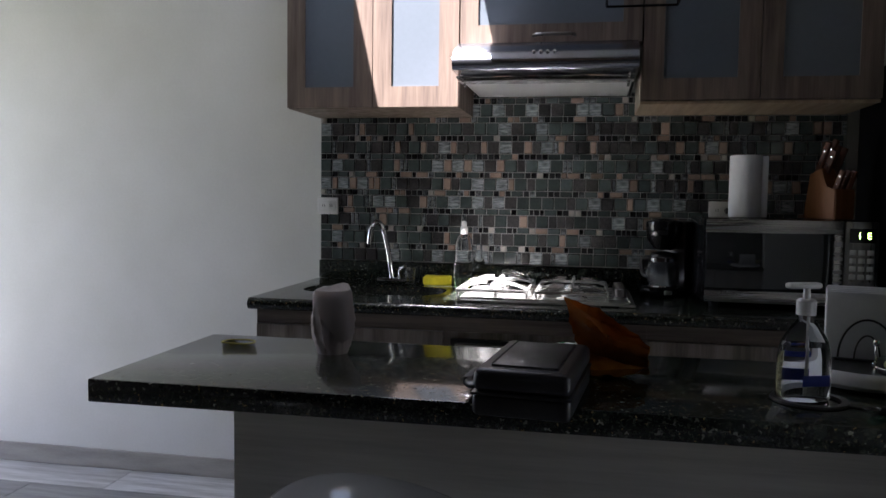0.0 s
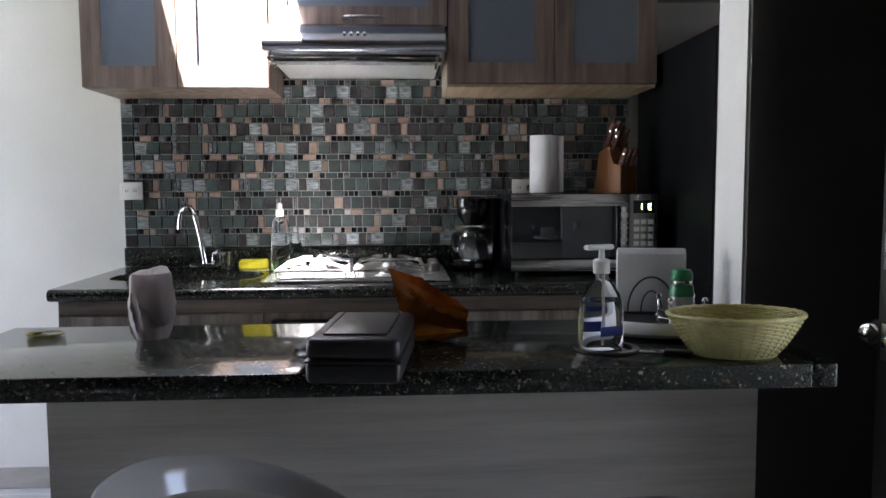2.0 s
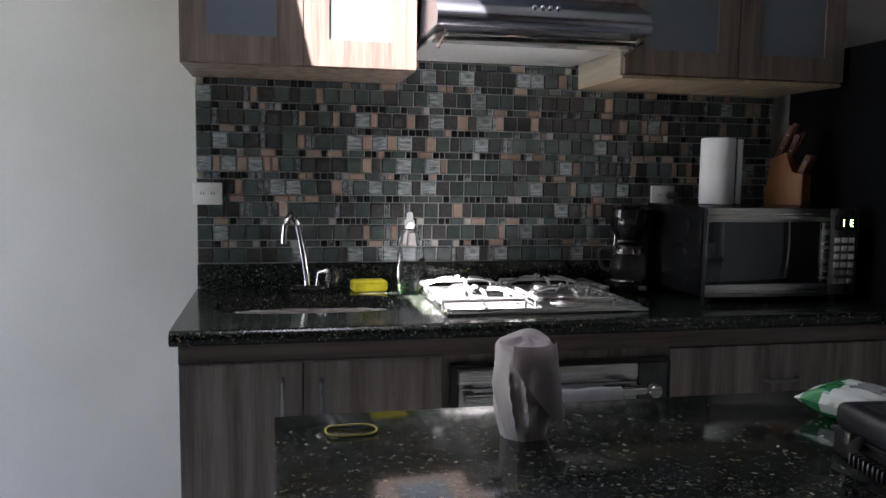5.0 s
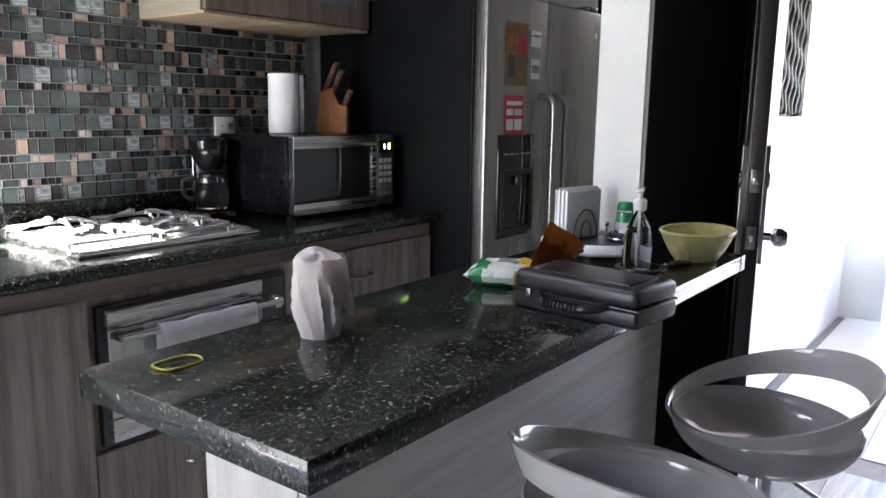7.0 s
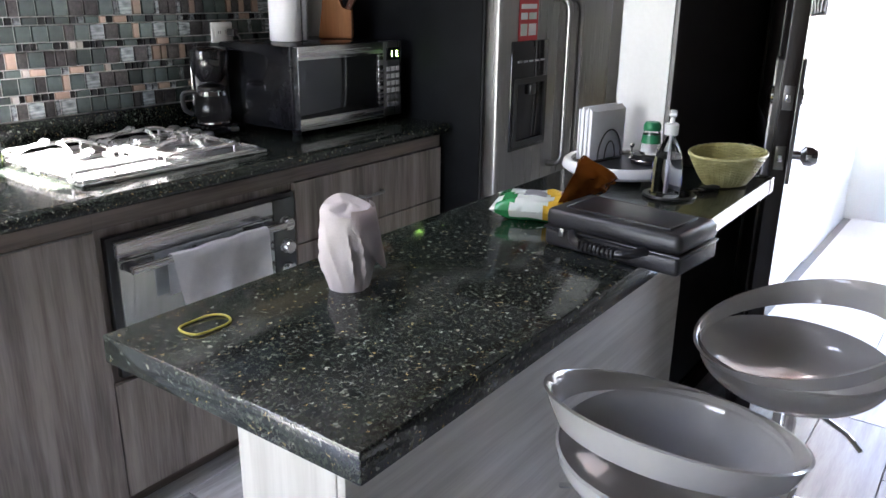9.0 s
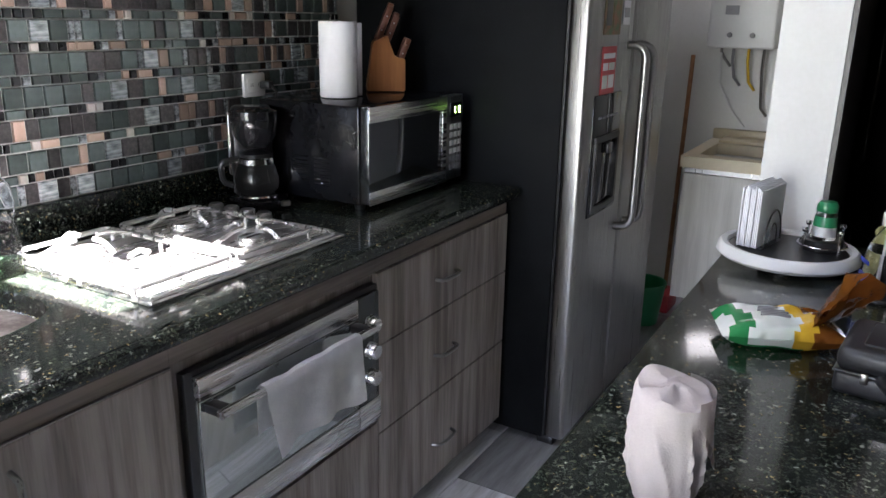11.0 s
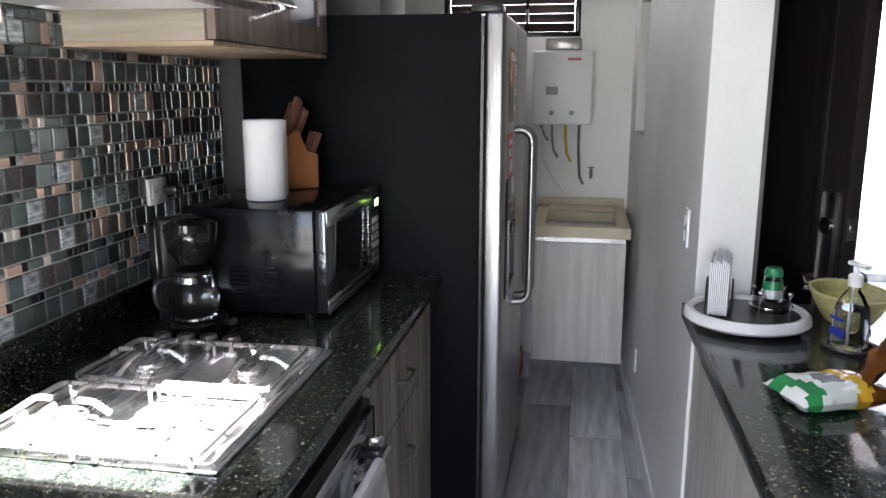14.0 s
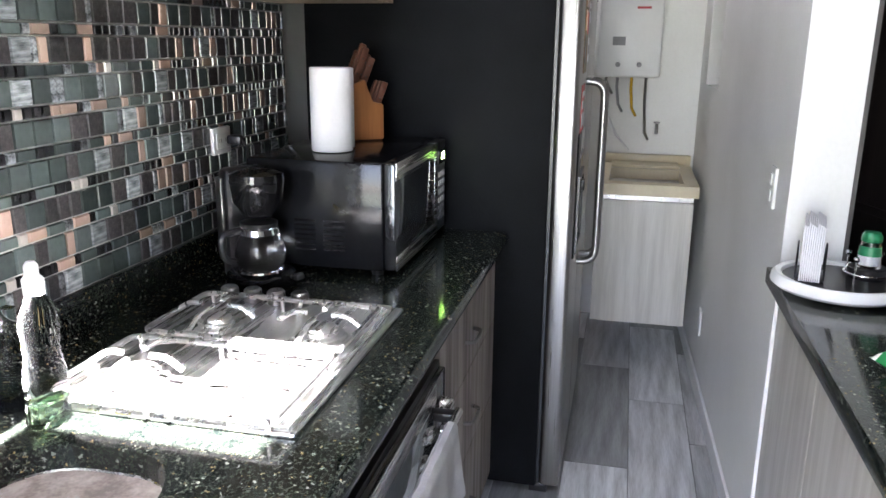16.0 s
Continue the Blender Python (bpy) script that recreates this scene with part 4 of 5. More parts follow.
socket("wall_socket", (0.065, 4.386, 1.20), "white double socket at the edge of the mosaic")
socket("wall_socket", (1.625, 4.386, 1.205), "white double socket behind the microwave with a black plug")
plug = thing("power_plug", (1.65, 4.371, 1.205), "black power plug in the socket", "plug")
part("plug_body", box((-0.012, -0.04, -0.012), (0.012, 0.0, 0.012), 0.005), M_BLACK, plug)
part("cord", tube([(0, -0.038, 0), (0.01, -0.05, -0.02), (0.02, -0.035, -0.10), (0.03, -0.02, -0.24)], 0.004, 8), M_BLACK, plug)
sw = thing("light_switch", (1.985, 2.947, 1.09), "white light switch on the passage wall", "switch")
part("plate", box((-0.036, 0.0, -0.055), (0.036, 0.009, 0.055), 0.003), M_WHITEPL, sw)
for z in (-0.022, 0.022):
    part("rocker", box((-0.014, 0.0092, z - 0.016), (0.014, 0.014, z + 0.016), 0.003), M_WHITEPL, sw)
so = thing("wall_socket", (3.1, 2.980, 0.30), "white wall socket low on the passage wall", "socket")
part("plate", box((-0.036, 0.0, -0.055), (0.036, 0.009, 0.055), 0.003), M_WHITEPL, so)

# ---- on the bar ----
ZB = 0.910
wrap = thing("cloth_wrapped_jar", (0.612, 2.833, ZB), "jar wrapped in a pale pink cloth", "jar")


def wrapped(h, n=96, k=34):
    """Cloth pulled down over a jar: pleats that run askew, a flat crumpled top."""
    bm = bmesh.new()
    rings = []
    for j in range(k + 1):
        v = j / k
        ring = []
        for i in range(n):
            a = 2 * math.pi * i / n
            pleat = 1 - abs(math.sin(4.5 * a + 2.6 * v + 0.8 * math.sin(3 * a)))
            soft = noise.noise(Vector((2.2 * math.cos(a), 2.2 * math.sin(a), 4.5 * v)))
            r = 0.0390 + 0.003 * math.sin(2.6 * v) + 0.0052 * pleat ** 3 * math.sin(math.pi * min(1, v * 1.15)) + 0.0022 * soft
            if v < 0.35:
                r -= 0.0075 * (1 - v / 0.35) ** 1.5
            z = h * v
            if v > 0.93:
                s = (v - 0.93) / 0.07
                r -= 0.004 * s * s
                z += 0.010 * s * math.cos(a - 1.0) ** 3
            ring.append(bm.verts.new((r * math.cos(a), r * math.sin(a), z)))
        rings.append(ring)
    for a, b in zip(rings, rings[1:]):
        for i in range(n):
            bm.faces.new((a[i], a[(i + 1) % n], b[(i + 1) % n], b[i]))
    last = rings[-1]
    for f in (0.75, 0.45, 0.2):
        ring = [bm.verts.new((f * v.co.x, f * v.co.y, h + (v.co.z - h) * f + 0.006 * (1 - f) + 0.003 * math.sin(i * 0.26 + 5 * f))) for i, v in enumerate(rings[-1])]
        for i in range(n):
            bm.faces.new((last[i], last[(i + 1) % n], ring[(i + 1) % n], ring[i]))
        last = ring
    bm.faces.new(last)
    bm.faces.new(rings[0])
    return bm


def flap(h, n=40, k=18):
    """The loose corner of the cloth, hanging in two deep folds, with a pinked edge."""
    bm = bmesh.new()
    rows = []
    for i in range(n + 1):
        u = i / n
        a = radians(-128 + 118 * u)
        low = 0.80 - 0.58 * min(1.0, u / 0.62) if u < 0.62 else 0.22 + 0.12 * (u - 0.62) / 0.38
        low += 0.008 * (i % 2)
        row = []
        for j in range(k + 1):
            v = 1.005 - (1.005 - low) * j / k
            out = 0.0015 + 0.014 * (1 - v) * (0.35 + u) + 0.007 * (1 - v) * math.sin(11 * u)
            r = 0.0425 + out
            row.append(bm.verts.new((r * math.cos(a), r * math.sin(a), h * v)))
        rows.append(row)
    for p, q in zip(rows, rows[1:]):
        for j in range(k):
            bm.faces.new((p[j], p[j + 1], q[j + 1], q[j]))
    bmesh.ops.solidify(bm, geom=bm.faces[:], thickness=0.0012)
    return bm


part("cloth", wrapped(0.134), M_CLOTH, wrap)
part("cloth_flap", flap(0.134), M_CLOTH, wrap)
band = thing("rubber_band", (0.372, 2.885, ZB), "olive-yellow rubber band lying on the bar", "rubber band")
pts = []
for i in range(40):
    a = 2 * math.pi * i / 40
    pts.append((0.036 * math.cos(a) + 0.004 * math.cos(2 * a), 0.026 * math.sin(a) + 0.003 * math.sin(3 * a), 0.0022 + 0.0006 * math.sin(2 * a)))
part("loop", tube(pts, 0.0017, 8, True), M_RUBBER, band)

case = thing("hard_case", (1.055, 2.54, ZB), "black zipped hard case with a moulded handle", "case", "", 0)
case.matrix_world = pose(1.058, 2.553, ZB, 0, 0, -6)
part("lower_shell", box((-0.075, -0.135, 0.0), (0.075, 0.135, 0.0352), 0.009, None, 4), M_LEATHER, case)
up = part("upper_shell", box((-0.075, -0.135, 0.0356), (0.075, 0.135, 0.072), 0.013, None, 4), M_LEATHER, case)
part("lid_panel", box((-0.052, -0.105, 0.071), (0.052, 0.105, 0.075), 0.004), M_LEATHER, up)
part("zip", box((-0.0765, -0.1365, 0.0325), (0.0765, 0.1365, 0.0375), 0.002), M_BLACK, case)
grip = part("handle", tube(bend([(-0.074, 0.075, 0.035), (-0.102, 0.055, 0.028), (-0.106, 0.0, 0.026), (-0.102, -0.055, 0.028), (-0.074, -0.075, 0.035)], 0.02, 5), 0.008, 10), M_BLACK, case, "black carrying handle")
for i in range(9):
    part("grip_rib", box((-0.1155, -0.034 + i * 0.0085, 0.02), (-0.096, -0.030 + i * 0.0085, 0.036), 0.002), M_LEATHER, grip)
part("zip_pull", box((-0.080, 0.09, 0.024), (-0.0765, 0.10, 0.04), 0.001), M_STEEL, case)


def pillow(lx, ly, h, seed, n=20):
    bm = bmesh.new()
    layers = []
    for sgn in (1, -1):
        g = []
        for i in range(n + 1):
            row = []
            for j in range(n + 1):
                u, v = 2 * i / n - 1, 2 * j / n - 1
                e = max(0.0, (1 - u ** 4)) ** 0.6 * max(0.0, (1 - v ** 4)) ** 0.5
                w = noise.noise(Vector((u * 2.4, v * 2.4, seed + sgn)))
                z = h * 0.5 + sgn * (0.5 * h * e * (1 + 0.35 * w))
                row.append(bm.verts.new((lx * u / 2 * (1 - 0.05 * e), ly * v / 2 + 0.004 * w, max(0.0, z))))
            g.append(row)
        layers.append(g)
    for g in layers:
        for i in range(n):
            for j in range(n):
                bm.faces.new((g[i][j], g[i + 1][j], g[i + 1][j + 1], g[i][j + 1]))
    bmesh.ops.remove_doubles(bm, verts=bm.verts[:], dist=0.0008)
    return bm


bag = thing("snack_bag", (1.155, 2.79, ZB), "half-empty green, white and orange foil snack bag", "snack bag", "", -68)
me = part("pouch", pillow(0.20, 0.12, 0.05, 3.1), M_BAGW, bag, "crumpled printed foil")
me.data.materials.append(M_BAGG), me.data.materials.append(M_BAGY), me.data.materials.append(M_BAGO)
for poly in me.data.polygons:
    c = poly.center
    wob = 0.012 * math.sin(c.y * 60)
    poly.material_index = 1 if (-0.088 < c.x + wob < -0.055 or (c.z < 0.016 and -0.08 < c.x < 0.03)) else 3 if c.x + wob > 0.045 else 2 if (c.x + wob > 0.015) else 0
for i in range(6):
    part("print_line", box((-0.035 + 0.002 * (i % 3), -0.020 + i * 0.0075, 0.0485), (0.012 - 0.004 * (i % 2), -0.0175 + i * 0.0075, 0.0525)), M_GREYPRINT, me, "", False)
bm = bmesh.new()
n = 22
inv = bag.matrix_world.inverted()
for side in (0, 1):
    g = []
    for i in range(n + 1):
        row = []
        for j in range(n + 1):
            u, v = i / n, j / n
            low = Vector((1.135 + 0.115 * v, 2.755 - 0.02 * v, 0.925 - 0.005 * v))
            high = Vector((1.097 + 0.150 * v, 2.672 + 0.0 * v, 1.066 - 0.082 * v ** 0.9))
            w = noise.noise(Vector((u * 4, v * 4, 8.0 + side))) + 0.6 * noise.noise(Vector((u * 11, v * 11, 3.0 + side)))
            gap = (0.030 * math.sin(math.pi * v) * (0.3 + 0.7 * u)) * (1 if side else -1)
            p = low.lerp(high, u) + Vector((0.006 * w, gap + 0.009 * w * u, 0.006 * w * u + 0.012 * side * u * math.sin(math.pi * v)))
            p.z = max(p.z, 0.913)
            row.append(bm.verts.new(inv @ p))
        g.append(row)
    for i in range(n):
        for j in range(n):
            bm.faces.new((g[i][j], g[i + 1][j], g[i + 1][j + 1], g[i][j + 1]))
bmesh.ops.solidify(bm, geom=bm.faces[:], thickness=0.0008)
part("open_end", bm, M_BAGO, bag, "crumpled orange foil mouth")

lazy = thing("turntable_tray", (1.66, 2.84, ZB), "white-rimmed round turntable tray with a dark centre", "tray")
part("foot", lathe([(0, 0), (0.06, 0), (0.06, 0.008), (0, 0.008)], 32), M_BLACK, lazy)
part("disc", lathe([(0, 0.009), (0.132, 0.009), (0.136, 0.016), (0.126, 0.026), (0, 0.026)], 64), M_BLACK, lazy, "dark grey centre disc")
part("rim", lathe([(0.125, 0.026), (0.128, 0.034), (0.140, 0.036), (0.148, 0.028), (0.150, 0.014), (0.140, 0.006), (0.137, 0.008), (0.137, 0.016), (0.125, 0.026)], 64), M_WHITEPL, lazy, "white plastic rim")
nap = thing("napkin_holder", (1.672, 2.905, ZB + 0.0262), "wire napkin holder full of white napkins", "napkin holder", "", -12)
for i in range(10):
    part("napkin", box((-0.072 + 0.002 * (i % 3), -0.022 + i * 0.0045, 0.004), (0.072 + 0.0015 * (i % 2), -0.0186 + i * 0.0045, 0.132 + 0.003 * (i % 4)), 0.0008), M_PAPER, nap)
for y in (-0.03, 0.03):
    part("wire_side", tube([(0.05 * math.cos(math.pi * i / 16), y, 0.006 + 0.075 * math.sin(math.pi * i / 16)) for i in range(17)], 0.002, 8), M_BLACK, nap)
    part("wire_ring", tube([(0.022 * math.cos(math.pi * i / 12), y - 0.001, 0.006 + 0.045 * math.sin(math.pi * i / 12)) for i in range(13)], 0.0016, 8), M_BLACK, nap)
part("wire_base", box((-0.055, -0.031, 0.0), (0.055, 0.031, 0.003), 0.001), M_BLACK, nap)
cad = thing("condiment_caddy", (1.695, 2.775, ZB + 0.0262), "round black and chrome condiment caddy", "caddy")
part("pad", lathe([(0, 0), (0.042, 0), (0.043, 0.004), (0.043, 0.024), (0.040, 0.026), (0, 0.026)], 36), M_BLACK, cad)
part("ring", tube([(0.05 * math.cos(2 * math.pi * i / 36), 0.05 * math.sin(2 * math.pi * i / 36), 0.012) for i in range(36)], 0.0024, 8, True), M_CHROME, cad)
for i in range(4):
    a = math.pi / 4 + i * math.pi / 2
    p = (0.05 * math.cos(a), 0.05 * math.sin(a))
    post = part("post", tube([(*p, 0.0), (*p, 0.044)], 0.0026, 8), M_CHROME, cad)
    part("ball", lathe([(0, 0.042), (0.005, 0.044), (0.007, 0.049), (0.005, 0.054), (0, 0.056)], 16, Matrix.Translation((*p, 0))), M_CHROME, post)
shk = thing("salt_shaker", (1.695, 2.775, ZB + 0.0525), "clear salt shaker with a green lid", "salt shaker")
part("jar", lathe([(0, 0), (0.026, 0), (0.028, 0.004), (0.021, 0.058), (0.020, 0.062), (0.0185, 0.062), (0.0255, 0.006), (0, 0.004)], 28), M_GLASS, shk, "clear ribbed plastic")
part("salt", lathe([(0, 0.0045), (0.0245, 0.0065), (0.0225, 0.032), (0, 0.034)], 24), M_PAPER, shk, "white salt")
part("label", lathe([(0.0250, 0.028), (0.0253, 0.028), (0.0230, 0.050), (0.0226, 0.050)], 28), M_GREEN, shk, "green and white label")
part("lid", lathe([(0.021, 0.060), (0.0225, 0.062), (0.022, 0.074), (0.017, 0.082), (0, 0.084)], 28), M_GREEN, shk, "green lid")
gel = thing("hand_gel_bottle", (1.496, 2.652, ZB), "clear pump bottle of bluish hand gel", "pump bottle", "", 20)
part("shell", lathe([(0, 0.0), (0.042, 0.0), (0.046, 0.006), (0.046, 0.075), (0.040, 0.10), (0.024, 0.125), (0.014, 0.136), (0.014, 0.145)], 40, sy=0.72), M_PET, gel, "clear plastic shell")
part("gel", lathe([(0, 0.003), (0.041, 0.003), (0.0435, 0.008), (0.0435, 0.075), (0.0395, 0.092), (0, 0.092)], 40, sy=0.7), M_GEL, gel, "bluish gel")
part("label", box((-0.024, -0.0345, 0.03), (0.024, -0.0335, 0.048), 0.0003), M_BLUE, gel, "blue label")
part("label", box((-0.024, 0.0335, 0.03), (0.024, 0.0345, 0.048), 0.0003), M_BLUE, gel, "blue label")
part("label_strip", box((-0.02, 0.0335, 0.066), (0.026, 0.0345, 0.074), 0.0003), M_BLUE, gel)
part("collar", lathe([(0.0155, 0.143), (0.016, 0.166), (0.012, 0.17), (0, 0.17)], 24), M_WHITEPL, gel)
part("pump_stem", lathe([(0, 0.168), (0.0065, 0.168), (0.005, 0.192), (0, 0.192)], 16), M_WHITEPL, gel)
part("pump_head", box((-0.036, -0.009, 0.187), (0.024, 0.009, 0.197), 0.0045), M_WHITEPL, gel)
part("dip_tube", tube([(0, 0, 0.01), (0.004, 0, 0.14)], 0.0025, 8), M_WHITEPL, gel)
pad = thing("black_key_tray", (1.53, 2.62, ZB), "flat black coaster with keys beneath the bottle", "coaster")
pad.matrix_world = pose(1.505, 2.645, ZB, 0, 0, 0)
part("coaster", lathe([(0.048, 0.0), (0.060, 0.0), (0.062, 0.002), (0.060, 0.005), (0.0485, 0.005), (0.048, 0.0)], 36), M_BLACK, pad)
keys = thing("key_bunch", (1.60, 2.60, ZB), "bunch of keys with a black fob", "keys", "", -25)
part("fob", box((0.0, -0.012, 0.0), (0.05, 0.012, 0.008), 0.003), M_BLACK, keys)
part("key_ring", tube([(-0.012 + 0.012 * math.cos(2 * math.pi * i / 20), 0.012 * math.sin(2 * math.pi * i / 20), 0.003) for i in range(20)], 0.0013, 6, True), M_STEEL, keys)
part("key_blade", box((-0.05, -0.005, 0.0), (-0.015, 0.005, 0.0025), 0.001), M_STEEL, keys)

basket = thing("bread_basket", (1.725, 2.585, ZB), "oval yellow woven bread basket", "basket")


def boval(a, v):
    rx, ry = 0.075 + 0.045 * v ** 0.8, 0.052 + 0.035 * v ** 0.8
    return rx * math.cos(a), ry * math.sin(a)


part("bottom", lathe([(0, 0.001), (1, 0.001), (1, 0.005), (0, 0.005)], 40, sx=0.076, sy=0.053), M_BASKET, basket)
for k in range(20):
    v = k / 19
    pts = []
    for i in range(72):
        a = 2 * math.pi * i / 72
        x, y = boval(a, v)
        s = 1 + 0.022 * math.cos(18 * a + math.pi * (k % 2))
        pts.append((x * s, y * s, 0.006 + 0.066 * v))
    part("weave_strand", tube(pts, 0.0021, 6, True), M_BASKET, basket)
for i in range(36):
    a = 2 * math.pi * i / 36
    part("stake", tube([(*boval(a, v / 6), 0.004 + 0.068 * v / 6) for v in range(7)], 0.0019, 6), M_BASKET, basket)
part("rim", tube([(*[c * 1.015 for c in boval(2 * math.pi * i / 64, 1)], 0.0745 + 0.001 * math.cos(16 * i)) for i in range(64)], 0.0042, 8, True), M_BASKET, basket)

# ---- bar stools ----


def loft(bm, rings, close):
    n = len(rings[0])
    pairs = list(zip(rings, rings[1:])) + ([(rings[-1], rings[0])] if close else [])
    for a, b in pairs:
        for i in range(n):
            k = (i + 1) % n
            bm.faces.new((a[i], a[k], b[k], b[i]))


def bowl_shell(n=72):
    """The shallow bucket, its rim lower at the back."""
    bm = bmesh.new()

    def ring(u, off):
        out = []
        for i in range(n):
            a = 2 * math.pi * i / n
            back = 0.5 + 0.5 * math.cos(a)
            rim = 0.046 - 0.012 * back
            r = (0.192 - 0.008 * back) * math.sin(u * math.pi / 2) ** 0.9 + off * 0.004
            z = -0.052 + (0.052 + rim) * (1 - math.cos(u * math.pi / 2)) ** 1.15 - off * 0.010 * (1 - u)
            out.append(bm.verts.new((r * math.cos(a), r * math.sin(a), z - off * 0.004)))
        return out

    us = [0.04, 0.2, 0.35, 0.5, 0.62, 0.74, 0.84, 0.92, 1.0]
    inner, outer = [ring(u, 0) for u in us], [ring(u, 1) for u in us]
    loft(bm, inner + outer[::-1], False)
    bm.faces.new(inner[0])
    bm.faces.new(outer[0])
    return bm


def band_shell(n=96):
    """The tilted hoop that forms the low backrest and runs into the front rim."""
    bm = bmesh.new()
    rings = []
    for dr, s in ((0.0, 0.0), (0.004, 0.5), (0.010, 0.94), (0.013, 1.0), (0.018, 0.97), (0.014, 0.5), (0.008, 0.0), (0.004, -0.03)):
        ring = []
        for i in range(n):
            a = 2 * math.pi * i / n
            back = (0.5 + 0.5 * math.cos(a))
            low = 0.030 + 0.072 * back ** 1.35
            tall = 0.012 + 0.050 * back ** 0.8
            r = 0.188 + dr + 0.012 * back * s
            ring.append(bm.verts.new((r * math.cos(a), r * math.sin(a), low + tall * s)))
        rings.append(ring)
    loft(bm, rings, True)
    return bm


stool = thing("bar_stool", (0, 0, 0), "grey glossy plastic bucket bar stool on a chrome gas-lift column", "bar stool", "stools at the bar")
part("seat", bowl_shell(), M_STOOL, stool, "grey glossy bucket seat").location = (0, 0, 0.615)
part("back_band", band_shell(), M_STOOL, stool, "grey glossy hoop backrest").location = (0, 0, 0.615)
part("column", lathe([(0, 0.04), (0.029, 0.04), (0.029, 0.36), (0.024, 0.37), (0.024, 0.530), (0.045, 0.534), (0.05, 0.543), (0, 0.544)], 28), M_CHROME, stool)
part("base", lathe([(0, 0.0), (0.19, 0.0), (0.192, 0.006), (0.15, 0.016), (0.06, 0.032), (0.034, 0.065), (0.03, 0.09), (0, 0.09)], 48), M_CHROME, stool, "chrome trumpet base")
part("collar", lathe([(0.03, 0.085), (0.037, 0.088), (0.037, 0.106), (0.03, 0.11)], 28), M_BLACK, stool)
part("foot_rest", tube(bend([(0.03, 0.0, 0.24), (0.03, 0.10, 0.22), (0.15, 0.115, 0.20), (0.18, 0.0, 0.20), (0.15, -0.115, 0.20), (0.03, -0.10, 0.22), (0.03, 0.0, 0.24)], 0.05, 5), 0.009, 10), M_CHROME, stool, "chrome foot rest loop")
part("lift_lever", tube([(0.02, -0.02, 0.545), (0.06, -0.13, 0.535), (0.07, -0.17, 0.52)], 0.005, 8), M_CHROME, stool)
stool.matrix_world = pose(0.885, 2.375, 0, 0, 0, 168)
copy_thing(stool, pose(1.39, 2.30, 0, 0, 0, -52))
copy_thing(stool, pose(0.315, 2.275, 0, 0, 0, -60))

# ---- hanging things ----


def pendant(at):
    p = thing("pendant_lamp", at, "black wire cage pendant lamp with a clear glass cylinder", "pendant lamp", "pendants above the bar")
    for z in (0.0, 0.24):
        part("cage_frame", tube([(-0.10, -0.10, z), (0.10, -0.10, z), (0.10, 0.10, z), (-0.10, 0.10, z)], 0.0035, 6, True), M_BLACKMETAL, p)
    for x in (-0.10, 0.10):
        for y in (-0.10, 0.10):
            part("cage_upright", tube([(x, y, 0.0), (x, y, 0.24)], 0.0035, 6), M_BLACKMETAL, p)
            part("cage_spoke", tube([(x, y, 0.24), (0, 0, 0.28)], 0.0035, 6), M_BLACKMETAL, p)
    part("glass_cylinder", lathe([(0.054, 0.02), (0.054, 0.22), (0.051, 0.22), (0.051, 0.02), (0.054, 0.02)], 40), M_GLASS, p, "clear glass cylinder")
    part("lamp_holder", lathe([(0, 0.16), (0.02, 0.16), (0.022, 0.24), (0.012, 0.28), (0, 0.28)], 20), M_BLACKMETAL, p)
    part("bulb", lathe([(0, 0.05), (0.018, 0.06), (0.024, 0.09), (0.016, 0.13), (0.012, 0.16)], 24), M_GLASS, p, "unlit clear bulb")
    part("cable", tube([(0, 0, 0.28), (0, 0, TOP - at[2] - 0.02)], 0.003, 6), M_BLACK, p)
    part("ceiling_rose", lathe([(0, TOP - at[2] - 0.03), (0.05, TOP - at[2] - 0.025), (0.05, TOP - at[2]), (0, TOP - at[2])], 24), M_BLACKMETAL, p)


pendant((0.31, 3.16, 1.775))
pendant((1.27, 3.53, 1.80))
rack = thing("hanging_timber_frame", (1.40, 2.83, 1.905), "honey-coloured timber frame fixed above the bar", "timber frame")
part("edge_rail", box((0.40, -0.105, 0.0), (0.429, 0.125, 0.028), 0.003), M_BLACKMETAL, rack, "dark bottom edge")
for y in (-0.092, 0.10):
    part("side_rail", box((-0.6, y - 0.016, 0.012), (0.399, y + 0.016, 0.055), 0.003), M_HONEY, rack)
for x in (-0.6, 0.385):
    part("end_rail", box((x, -0.075, 0.014), (x + 0.03, 0.083, 0.053), 0.003), M_HONEY, rack)
    for y in (-0.092, 0.10):
        part("hanger_post", box((x + 0.002, y - 0.012, 0.056), (x + 0.028, y + 0.012, TOP - 1.905), 0.002), M_HONEY, rack)

# ---- laundry ----
tub = thing("laundry_tub", (3.29, 3.03, 0.0), "cream laundry tub on a pale wood-look cabinet", "laundry tub")
part("cabinet", box((0.02, 0.008, 0.20), (0.655, 0.425, 0.80), 0.002), M_PALE, tub, "pale ash wood-look cabinet", False)
part("cabinet_door", box((0.0, 0.006, 0.20), (0.0185, 0.427, 0.775), 0.002), M_PALE, tub, "", False)
part("rail", box((0.004, 0.008, 0.778), (0.019, 0.425, 0.80)), M_STEEL, tub, "", False)
part("tub_top", wall_with_hole("z", 0.801, 0.05, (-0.01, -0.012), (0.655, 0.44), [(0.07, 0.05, 0.45, 0.38)]), M_CREAM, tub, "", False)
part("basin", box((0.06, 0.04, 0.60), (0.46, 0.39, 0.603)), M_CREAM, tub, "", False)
